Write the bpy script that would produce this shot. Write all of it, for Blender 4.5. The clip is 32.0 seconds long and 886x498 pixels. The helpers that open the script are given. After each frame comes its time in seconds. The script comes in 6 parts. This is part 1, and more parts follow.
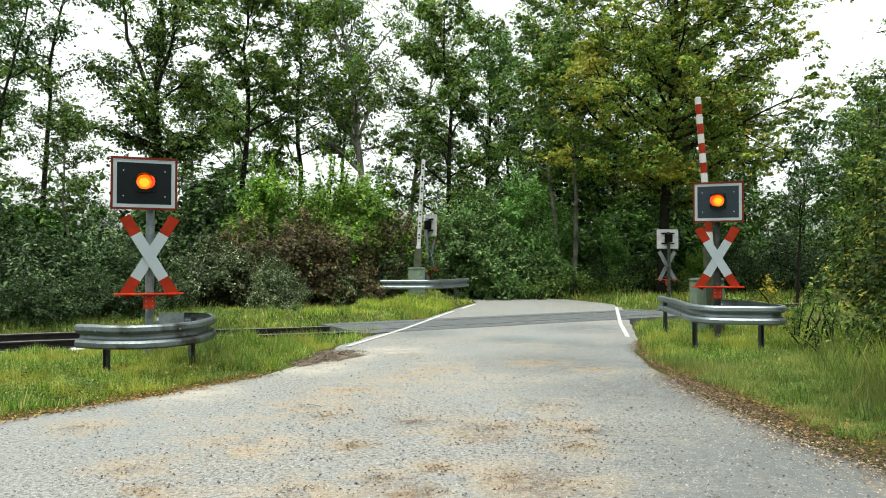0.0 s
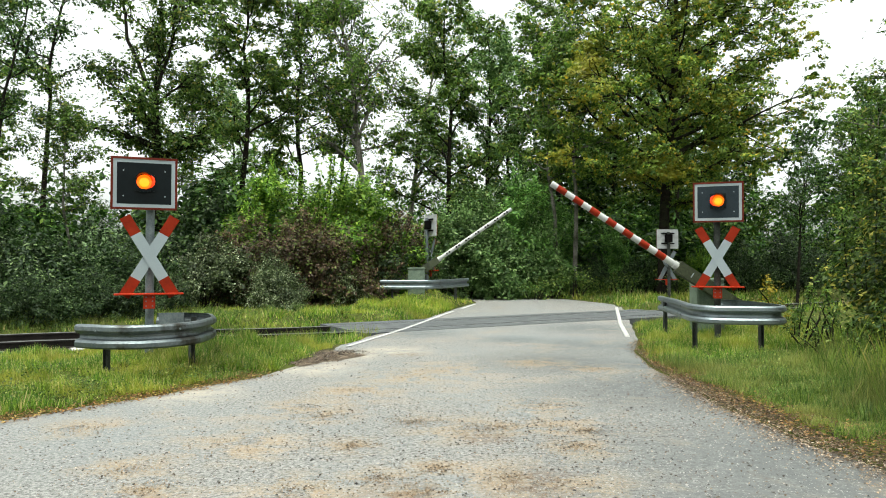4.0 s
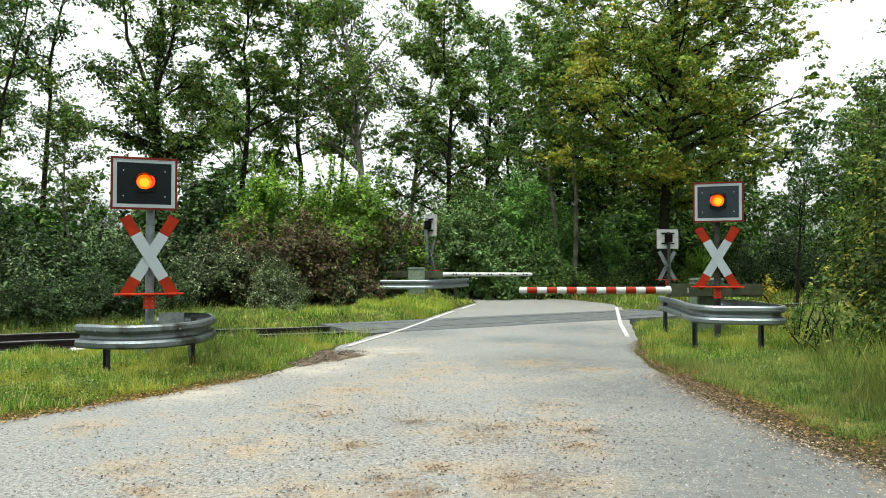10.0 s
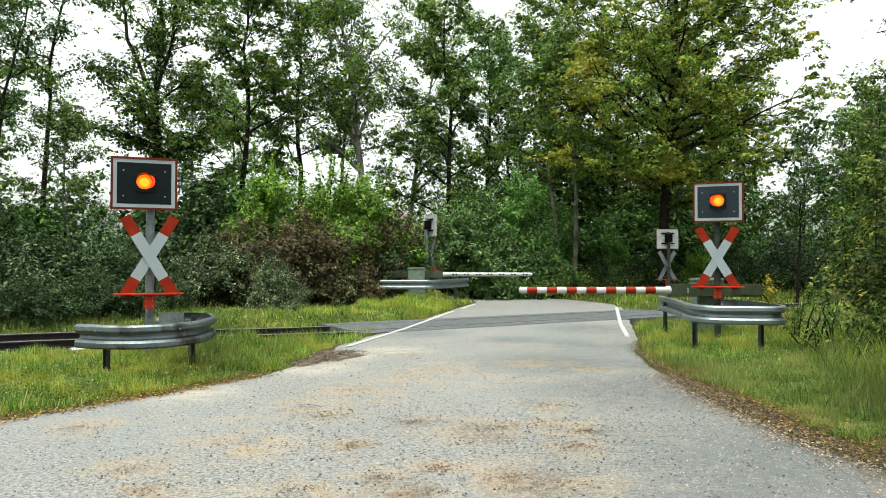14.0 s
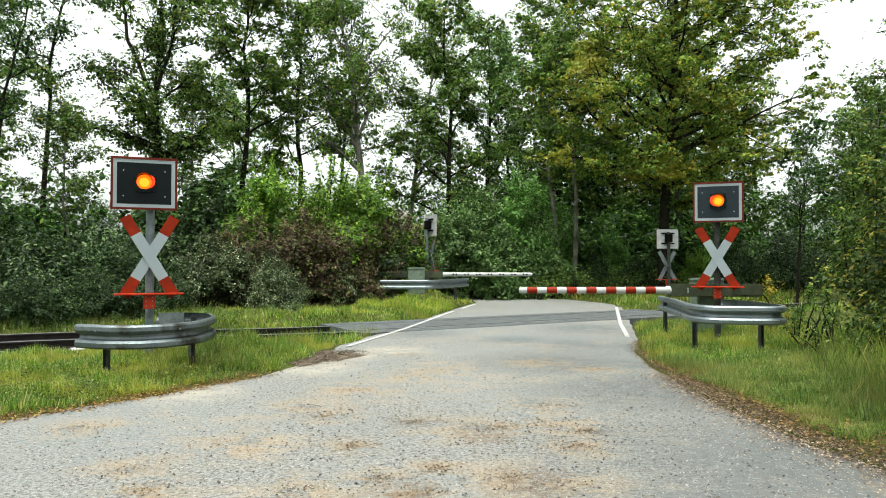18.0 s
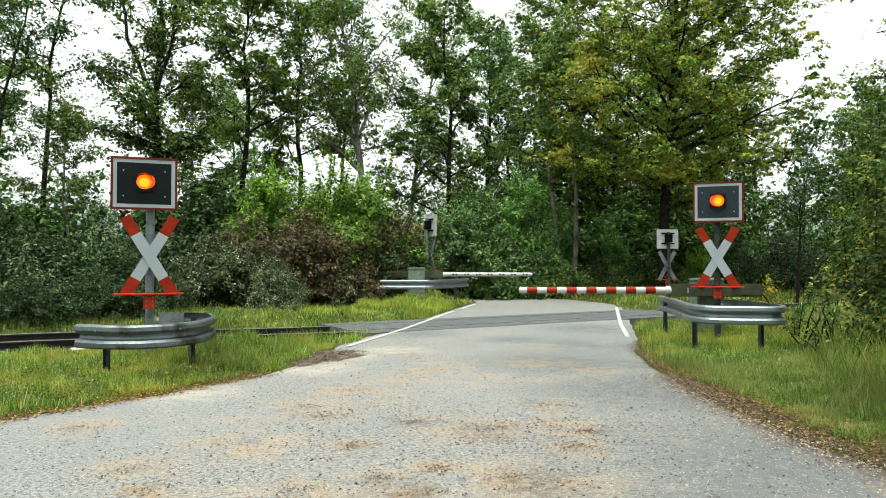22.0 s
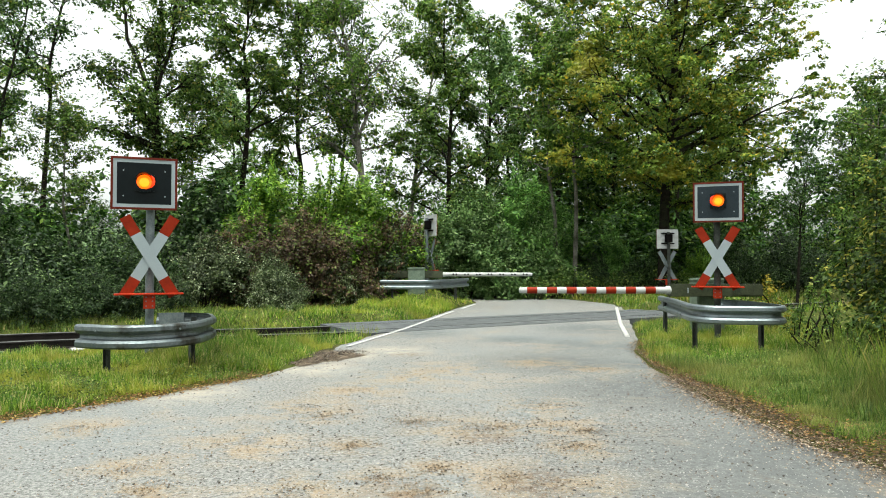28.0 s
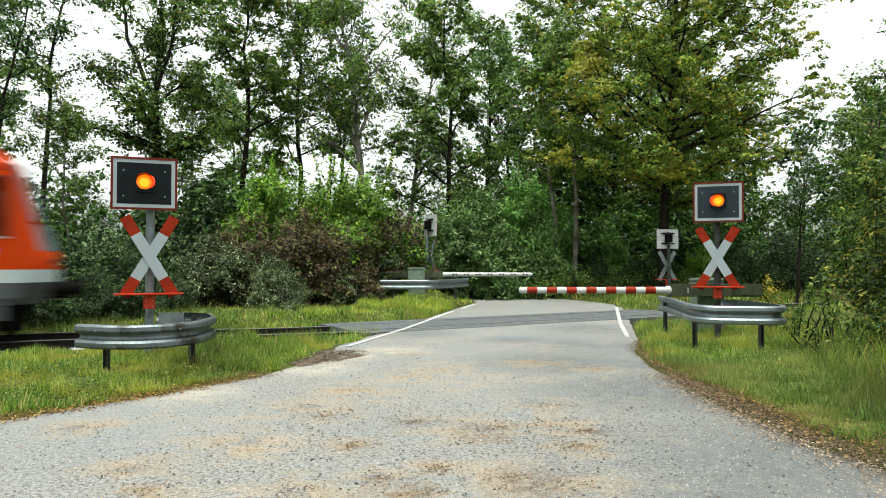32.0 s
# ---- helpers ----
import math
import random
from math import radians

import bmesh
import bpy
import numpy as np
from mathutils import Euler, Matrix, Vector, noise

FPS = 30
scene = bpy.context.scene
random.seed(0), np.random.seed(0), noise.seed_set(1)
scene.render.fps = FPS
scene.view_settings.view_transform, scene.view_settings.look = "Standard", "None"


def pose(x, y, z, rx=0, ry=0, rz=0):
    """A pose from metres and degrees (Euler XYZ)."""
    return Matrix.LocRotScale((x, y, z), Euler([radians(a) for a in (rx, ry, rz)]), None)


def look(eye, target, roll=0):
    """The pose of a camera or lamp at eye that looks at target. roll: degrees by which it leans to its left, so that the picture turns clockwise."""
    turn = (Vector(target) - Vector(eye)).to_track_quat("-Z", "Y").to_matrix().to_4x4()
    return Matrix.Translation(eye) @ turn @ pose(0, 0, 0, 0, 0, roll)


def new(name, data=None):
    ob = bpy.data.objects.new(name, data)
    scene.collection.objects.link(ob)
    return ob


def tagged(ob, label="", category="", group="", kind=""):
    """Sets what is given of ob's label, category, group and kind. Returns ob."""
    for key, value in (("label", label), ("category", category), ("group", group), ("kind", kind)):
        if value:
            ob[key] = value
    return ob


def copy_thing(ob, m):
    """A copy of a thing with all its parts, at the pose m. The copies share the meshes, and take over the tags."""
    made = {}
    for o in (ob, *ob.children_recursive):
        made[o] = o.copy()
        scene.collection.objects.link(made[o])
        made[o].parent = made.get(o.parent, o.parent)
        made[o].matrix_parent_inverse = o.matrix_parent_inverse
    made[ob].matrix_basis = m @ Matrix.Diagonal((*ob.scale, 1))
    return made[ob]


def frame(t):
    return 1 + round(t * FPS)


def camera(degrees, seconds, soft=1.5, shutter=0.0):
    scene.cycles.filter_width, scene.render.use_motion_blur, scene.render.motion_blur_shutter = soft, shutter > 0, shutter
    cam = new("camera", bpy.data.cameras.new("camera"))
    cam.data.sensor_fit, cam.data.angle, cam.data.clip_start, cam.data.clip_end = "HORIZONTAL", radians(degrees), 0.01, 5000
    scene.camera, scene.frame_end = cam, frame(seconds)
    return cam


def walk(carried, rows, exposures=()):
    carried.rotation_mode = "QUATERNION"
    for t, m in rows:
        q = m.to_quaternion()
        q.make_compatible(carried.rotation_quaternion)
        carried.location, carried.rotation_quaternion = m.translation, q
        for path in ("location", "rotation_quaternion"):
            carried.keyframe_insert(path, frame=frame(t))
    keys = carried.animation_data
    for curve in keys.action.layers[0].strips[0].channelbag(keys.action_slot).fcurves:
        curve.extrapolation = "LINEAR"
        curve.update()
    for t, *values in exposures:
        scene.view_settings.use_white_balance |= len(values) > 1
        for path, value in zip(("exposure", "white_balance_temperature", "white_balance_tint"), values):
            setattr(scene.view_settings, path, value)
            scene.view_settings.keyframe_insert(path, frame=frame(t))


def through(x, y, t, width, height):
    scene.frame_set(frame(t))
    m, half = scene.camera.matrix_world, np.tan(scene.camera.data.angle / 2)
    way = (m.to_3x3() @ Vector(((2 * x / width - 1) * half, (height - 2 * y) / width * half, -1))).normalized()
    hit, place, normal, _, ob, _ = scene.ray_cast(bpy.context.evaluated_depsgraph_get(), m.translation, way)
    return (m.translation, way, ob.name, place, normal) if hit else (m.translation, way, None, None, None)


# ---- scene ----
# ---- camera ----
cam = camera(65.46, 32.0, soft=1.0, shutter=0.5)
EYE = (0.0, 0.0, 1.5)
walk(cam, [(0, look(EYE, (0, 100, 3.63))), (32, look(EYE, (0, 100, 3.63)))], [(0, 1.5, 6600, 0), (32, 1.5, 6600, 0)])

# ---- light: bright overcast sky ----
world = bpy.data.worlds.new("world")
scene.world = world
world.use_nodes = True
wn = world.node_tree
sky = wn.nodes.new("ShaderNodeTexSky")
sky.sky_type = "NISHITA"
sky.sun_disc = False
sky.sun_elevation = radians(78)
sky.sun_rotation = radians(200)
sky.air_density, sky.dust_density, sky.ozone_density = 1.0, 4.0, 1.0
grey = wn.nodes.new("ShaderNodeHueSaturation")
grey.inputs["Saturation"].default_value = 0.12
wn.links.new(sky.outputs[0], grey.inputs["Color"])
wn.links.new(grey.outputs[0], wn.nodes["Background"].inputs["Color"])
wn.nodes["Background"].inputs["Strength"].default_value = 0.13
sun = new("sun", bpy.data.lights.new("sun", "SUN"))
sun.data.energy, sun.data.angle, sun.data.color = 1.5, radians(50), (1.0, 0.96, 0.9)
sun.matrix_world = look((-8, -12, 70), (0, 0, 0))


# ---- materials ----
def material(name, c1, c2, rough=0.8, metal=0.0, scale=4.0, fine=60.0, bump=0.2, depth=0.01, each=0.0, c3=None, cover=0.55, big=0.6, gloss=0.3):
    """Two colours mixed by a noise, fine grain on top, an optional patchy third colour, fine relief."""
    m = bpy.data.materials.new(name)
    m.use_nodes = True
    n, ln = m.node_tree.nodes, m.node_tree.links
    b = n["Principled BSDF"]
    co = n.new("ShaderNodeTexCoord")
    n1, n2 = n.new("ShaderNodeTexNoise"), n.new("ShaderNodeTexNoise")
    n1.inputs["Scale"].default_value, n2.inputs["Scale"].default_value = scale, fine
    n1.inputs["Detail"].default_value, n2.inputs["Detail"].default_value = 4, 3
    for q in (n1, n2):
        ln.new(co.outputs["Object"], q.inputs["Vector"])
    add = n.new("ShaderNodeMath")
    add.operation = "MULTIPLY_ADD"
    add.inputs[1].default_value = 0.5
    ln.new(n2.outputs[0], add.inputs[0])
    half = n.new("ShaderNodeMath")
    half.operation = "MULTIPLY"
    half.inputs[1].default_value = 0.5
    ln.new(n1.outputs[0], half.inputs[0])
    ln.new(half.outputs[0], add.inputs[2])
    ramp = n.new("ShaderNodeValToRGB")
    ramp.color_ramp.elements[0].position, ramp.color_ramp.elements[1].position = 0.38, 0.62
    ramp.color_ramp.elements[0].color, ramp.color_ramp.elements[1].color = (*c1, 1), (*c2, 1)
    ln.new(add.outputs[0], ramp.inputs[0])
    out = ramp.outputs[0]
    if c3:
        n3 = n.new("ShaderNodeTexNoise")
        n3.inputs["Scale"].default_value, n3.inputs["Detail"].default_value = big, 6
        n3.inputs["Roughness"].default_value = 0.62
        ln.new(co.outputs["Object"], n3.inputs["Vector"])
        r3 = n.new("ShaderNodeValToRGB")
        r3.color_ramp.elements[0].position, r3.color_ramp.elements[1].position = cover, cover + 0.12
        mix = n.new("ShaderNodeMix")
        mix.data_type = "RGBA"
        mix.inputs[7].default_value = (*c3, 1)
        ln.new(n3.outputs[0], r3.inputs[0])
        ln.new(r3.outputs[0], mix.inputs[0])
        ln.new(out, mix.inputs[6])
        out = mix.outputs[2]
    if each:
        info = n.new("ShaderNodeObjectInfo")
        hsv = n.new("ShaderNodeHueSaturation")
        mr = n.new("ShaderNodeMapRange")
        mr.inputs[3].default_value, mr.inputs[4].default_value = 1 - each, 1 + each
        ln.new(info.outputs["Random"], mr.inputs[0])
        ln.new(mr.outputs[0], hsv.inputs["Value"])
        ln.new(out, hsv.inputs["Color"])
        out = hsv.outputs[0]
    ln.new(out, b.inputs["Base Color"])
    b.inputs["Roughness"].default_value, b.inputs["Metallic"].default_value = rough, metal
    b.inputs["Specular IOR Level"].default_value = gloss
    if bump:
        bp = n.new("ShaderNodeBump")
        bp.inputs["Strength"].default_value, bp.inputs["Distance"].default_value = bump, depth
        ln.new(add.outputs[0], bp.inputs["Height"])
        ln.new(bp.outputs[0], b.inputs["Normal"])
    return m


def leaf_material(name, dark, light, odd, odd_from=0.9, through=0.35, patch=None, patch_scale=1.1, patch_from=(0.46, 0.62)):
    """Leaves: each its own shade, thin enough to let some light through."""
    m = bpy.data.materials.new(name)
    m.use_nodes = True
    n, ln = m.node_tree.nodes, m.node_tree.links
    b = n["Principled BSDF"]
    geo = n.new("ShaderNodeNewGeometry")
    ramp = n.new("ShaderNodeValToRGB")
    e = ramp.color_ramp.elements
    e[0].position, e[0].color = 0.28, (*dark, 1)
    e[1].position, e[1].color = odd_from - 0.05, (*light, 1)
    e2 = e.new(min(odd_from, 0.99))
    e2.color = (*odd, 1)
    ln.new(geo.outputs["Random Per Island"], ramp.inputs[0])
    tx = n.new("ShaderNodeTexCoord")
    nz = n.new("ShaderNodeTexNoise")
    nz.inputs["Scale"].default_value = 0.5
    ln.new(tx.outputs["Object"], nz.inputs["Vector"])
    mr = n.new("ShaderNodeMapRange")
    mr.inputs[1].default_value, mr.inputs[2].default_value = 0.3, 0.7
    mr.inputs[3].default_value, mr.inputs[4].default_value = 0.65, 1.3
    ln.new(nz.outputs[0], mr.inputs[0])
    info = n.new("ShaderNodeObjectInfo")
    m2 = n.new("ShaderNodeMapRange")
    m2.inputs[3].default_value, m2.inputs[4].default_value = 0.8, 1.2
    ln.new(info.outputs["Random"], m2.inputs[0])
    mul = n.new("ShaderNodeMath")
    mul.operation = "MULTIPLY"
    ln.new(mr.outputs[0], mul.inputs[0])
    ln.new(m2.outputs[0], mul.inputs[1])
    hsv = n.new("ShaderNodeHueSaturation")
    ln.new(mul.outputs[0], hsv.inputs["Value"])
    tone = ramp.outputs[0]
    if patch:
        pz = n.new("ShaderNodeTexNoise")
        pz.inputs["Scale"].default_value, pz.inputs["Detail"].default_value = patch_scale, 3
        ln.new(tx.outputs["Object"], pz.inputs["Vector"])
        pr = n.new("ShaderNodeMapRange")
        pr.inputs[1].default_value, pr.inputs[2].default_value = patch_from
        ln.new(pz.outputs[0], pr.inputs[0])
        px = n.new("ShaderNodeMix")
        px.data_type = "RGBA"
        px.inputs[7].default_value = (*patch, 1)
        half = n.new("ShaderNodeMath")
        half.operation = "MULTIPLY"
        half.inputs[1].default_value = 0.7
        ln.new(pr.outputs[0], half.inputs[0])
        ln.new(half.outputs[0], px.inputs[0])
        ln.new(tone, px.inputs[6])
        tone = px.outputs[2]
    ln.new(tone, hsv.inputs["Color"])
    ln.new(hsv.outputs[0], b.inputs["Base Color"])
    b.inputs["Roughness"].default_value = 0.5
    b.inputs["Specular IOR Level"].default_value = 0.25
    tr = n.new("ShaderNodeBsdfTranslucent")
    ln.new(hsv.outputs[0], tr.inputs["Color"])
    mx = n.new("ShaderNodeMixShader")
    mx.inputs[0].default_value = through
    ln.new(b.outputs[0], mx.inputs[1])
    ln.new(tr.outputs[0], mx.inputs[2])
    ln.new(mx.outputs[0], n["Material Output"].inputs["Surface"])
    return m


def glow(name, colour, strength):
    m = bpy.data.materials.new(name)
    m.use_nodes = True
    b = m.node_tree.nodes["Principled BSDF"]
    b.inputs["Base Color"].default_value = (*colour, 1)
    b.inputs["Emission Color"].default_value = (*colour, 1)
    b.inputs["Emission Strength"].default_value = strength
    return m


def glass(name, tint, rough=0.03, ior=1.45, clear=1.0):
    m = bpy.data.materials.new(name)
    m.use_nodes = True
    b = m.node_tree.nodes["Principled BSDF"]
    b.inputs["Base Color"].default_value = (*tint, 1)
    b.inputs["Roughness"].default_value = rough
    b.inputs["Transmission Weight"].default_value = clear
    b.inputs["IOR"].default_value = ior
    return m


def road_material():
    """Pale worn asphalt: speckled chippings, bluish wheel tracks, tan sand washed over it in streaks, dark stains."""
    m = bpy.data.materials.new("worn_pale_asphalt")
    m.use_nodes = True
    n, ln = m.node_tree.nodes, m.node_tree.links
    b = n["Principled BSDF"]
    co = n.new("ShaderNodeTexCoord")

    def noisy(scale, detail=4, rough=0.55, stretch=(1, 1, 1), warp=0.0):
        mp = n.new("ShaderNodeMapping")
        mp.inputs["Scale"].default_value = stretch
        ln.new(co.outputs["Object"], mp.inputs["Vector"])
        q = n.new("ShaderNodeTexNoise")
        q.inputs["Scale"].default_value, q.inputs["Detail"].default_value = scale, detail
        q.inputs["Roughness"].default_value, q.inputs["Distortion"].default_value = rough, warp
        ln.new(mp.outputs[0], q.inputs["Vector"])
        return q.outputs[0]

    def steps(src, lo, hi):
        r = n.new("ShaderNodeMapRange")
        r.inputs[1].default_value, r.inputs[2].default_value = lo, hi
        ln.new(src, r.inputs[0])
        return r.outputs[0]

    def times(p, q):
        r = n.new("ShaderNodeMath")
        r.operation = "MULTIPLY"
        for k, s in enumerate((p, q)):
            if isinstance(s, float):
                r.inputs[k].default_value = s
            else:
                ln.new(s, r.inputs[k])
        return r.outputs[0]

    def over(under, colour, amount):
        r = n.new("ShaderNodeMix")
        r.data_type = "RGBA"
        ln.new(amount, r.inputs[0])
        ln.new(under, r.inputs[6])
        r.inputs[7].default_value = (*colour, 1)
        return r.outputs[2]

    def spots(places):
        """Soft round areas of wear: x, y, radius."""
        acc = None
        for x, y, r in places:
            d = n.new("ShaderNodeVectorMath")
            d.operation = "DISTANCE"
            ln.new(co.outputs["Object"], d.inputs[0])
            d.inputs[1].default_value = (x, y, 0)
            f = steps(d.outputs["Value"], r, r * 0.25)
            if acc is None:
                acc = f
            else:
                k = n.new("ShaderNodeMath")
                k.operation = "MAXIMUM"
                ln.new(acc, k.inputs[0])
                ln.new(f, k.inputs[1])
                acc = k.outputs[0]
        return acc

    base = n.new("ShaderNodeValToRGB")
    e = base.color_ramp.elements
    e[0].position, e[0].color = 0.40, (0.058, 0.058, 0.056, 1)
    e[1].position, e[1].color = 0.60, (0.256, 0.255, 0.245, 1)
    speck = noisy(30, 9, 0.78)
    ln.new(speck, base.inputs[0])
    out = base.outputs[0]
    out = over(out, (0.15, 0.165, 0.17), times(steps(noisy(0.4, 3), 0.44, 0.62), 0.5))
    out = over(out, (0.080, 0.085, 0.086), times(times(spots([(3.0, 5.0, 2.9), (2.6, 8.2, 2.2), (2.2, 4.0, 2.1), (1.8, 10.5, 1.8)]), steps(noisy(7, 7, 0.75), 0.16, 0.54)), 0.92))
    out = over(out, (0.115, 0.12, 0.125), times(steps(noisy(4.5, 6, 0.7), 0.54, 0.68), 0.35))
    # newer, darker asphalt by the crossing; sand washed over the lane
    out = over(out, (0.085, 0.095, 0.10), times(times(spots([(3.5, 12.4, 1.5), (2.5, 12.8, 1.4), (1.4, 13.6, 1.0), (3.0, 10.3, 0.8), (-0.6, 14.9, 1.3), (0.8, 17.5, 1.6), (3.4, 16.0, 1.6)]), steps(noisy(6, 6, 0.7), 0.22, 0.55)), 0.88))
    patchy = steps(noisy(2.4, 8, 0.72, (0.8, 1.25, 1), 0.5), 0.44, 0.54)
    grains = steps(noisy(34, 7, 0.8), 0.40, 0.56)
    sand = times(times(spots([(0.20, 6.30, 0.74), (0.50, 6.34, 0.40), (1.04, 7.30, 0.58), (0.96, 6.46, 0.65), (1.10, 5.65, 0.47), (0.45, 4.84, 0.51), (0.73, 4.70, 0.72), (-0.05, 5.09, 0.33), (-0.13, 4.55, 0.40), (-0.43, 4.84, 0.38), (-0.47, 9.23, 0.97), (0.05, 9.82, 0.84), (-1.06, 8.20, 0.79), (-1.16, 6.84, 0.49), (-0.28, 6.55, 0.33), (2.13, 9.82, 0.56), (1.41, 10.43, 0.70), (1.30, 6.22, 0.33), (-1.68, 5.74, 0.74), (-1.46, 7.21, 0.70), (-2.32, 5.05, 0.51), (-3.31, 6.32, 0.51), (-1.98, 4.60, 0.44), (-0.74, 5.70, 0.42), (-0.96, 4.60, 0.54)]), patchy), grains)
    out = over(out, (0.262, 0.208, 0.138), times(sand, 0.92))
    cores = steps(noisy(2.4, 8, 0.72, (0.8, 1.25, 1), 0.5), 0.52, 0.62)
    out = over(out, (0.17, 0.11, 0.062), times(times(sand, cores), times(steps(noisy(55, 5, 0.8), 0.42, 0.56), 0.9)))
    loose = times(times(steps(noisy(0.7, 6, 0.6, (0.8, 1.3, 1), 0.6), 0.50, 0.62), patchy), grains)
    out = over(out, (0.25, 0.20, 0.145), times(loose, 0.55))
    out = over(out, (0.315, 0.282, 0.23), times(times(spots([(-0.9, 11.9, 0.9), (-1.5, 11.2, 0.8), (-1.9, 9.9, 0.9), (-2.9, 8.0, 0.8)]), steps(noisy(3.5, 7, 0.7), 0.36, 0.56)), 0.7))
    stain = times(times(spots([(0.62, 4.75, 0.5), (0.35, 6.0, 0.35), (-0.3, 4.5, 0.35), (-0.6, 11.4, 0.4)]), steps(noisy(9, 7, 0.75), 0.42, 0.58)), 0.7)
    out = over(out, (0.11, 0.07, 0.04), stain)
    chips = n.new("ShaderNodeTexVoronoi")
    chips.inputs["Scale"].default_value = 30
    ln.new(co.outputs["Object"], chips.inputs["Vector"])
    out = over(out, (0.42, 0.41, 0.39), times(steps(chips.outputs["Distance"], 0.20, 0.10), 0.55))
    pits = n.new("ShaderNodeTexVoronoi")
    pits.inputs["Scale"].default_value = 44
    ln.new(co.outputs["Object"], pits.inputs["Vector"])
    out = over(out, (0.075, 0.072, 0.066), times(times(steps(pits.outputs["Distance"], 0.26, 0.15), steps(noisy(8, 5, 0.7), 0.46, 0.60)), 0.42))
    flecks = n.new("ShaderNodeTexVoronoi")
    flecks.inputs["Scale"].default_value = 17
    ln.new(co.outputs["Object"], flecks.inputs["Vector"])
    out = over(out, (0.06, 0.05, 0.042), times(times(steps(flecks.outputs["Distance"], 0.19, 0.13), steps(noisy(5, 3), 0.53, 0.60)), 0.8))
    ln.new(out, b.inputs["Base Color"])
    b.inputs["Roughness"].default_value = 0.93
    b.inputs["Specular IOR Level"].default_value = 0.25
    bp = n.new("ShaderNodeBump")
    bp.inputs["Strength"].default_value, bp.inputs["Distance"].default_value = 0.35, 0.006
    ln.new(speck, bp.inputs["Height"])
    ln.new(bp.outputs[0], b.inputs["Normal"])
    return m


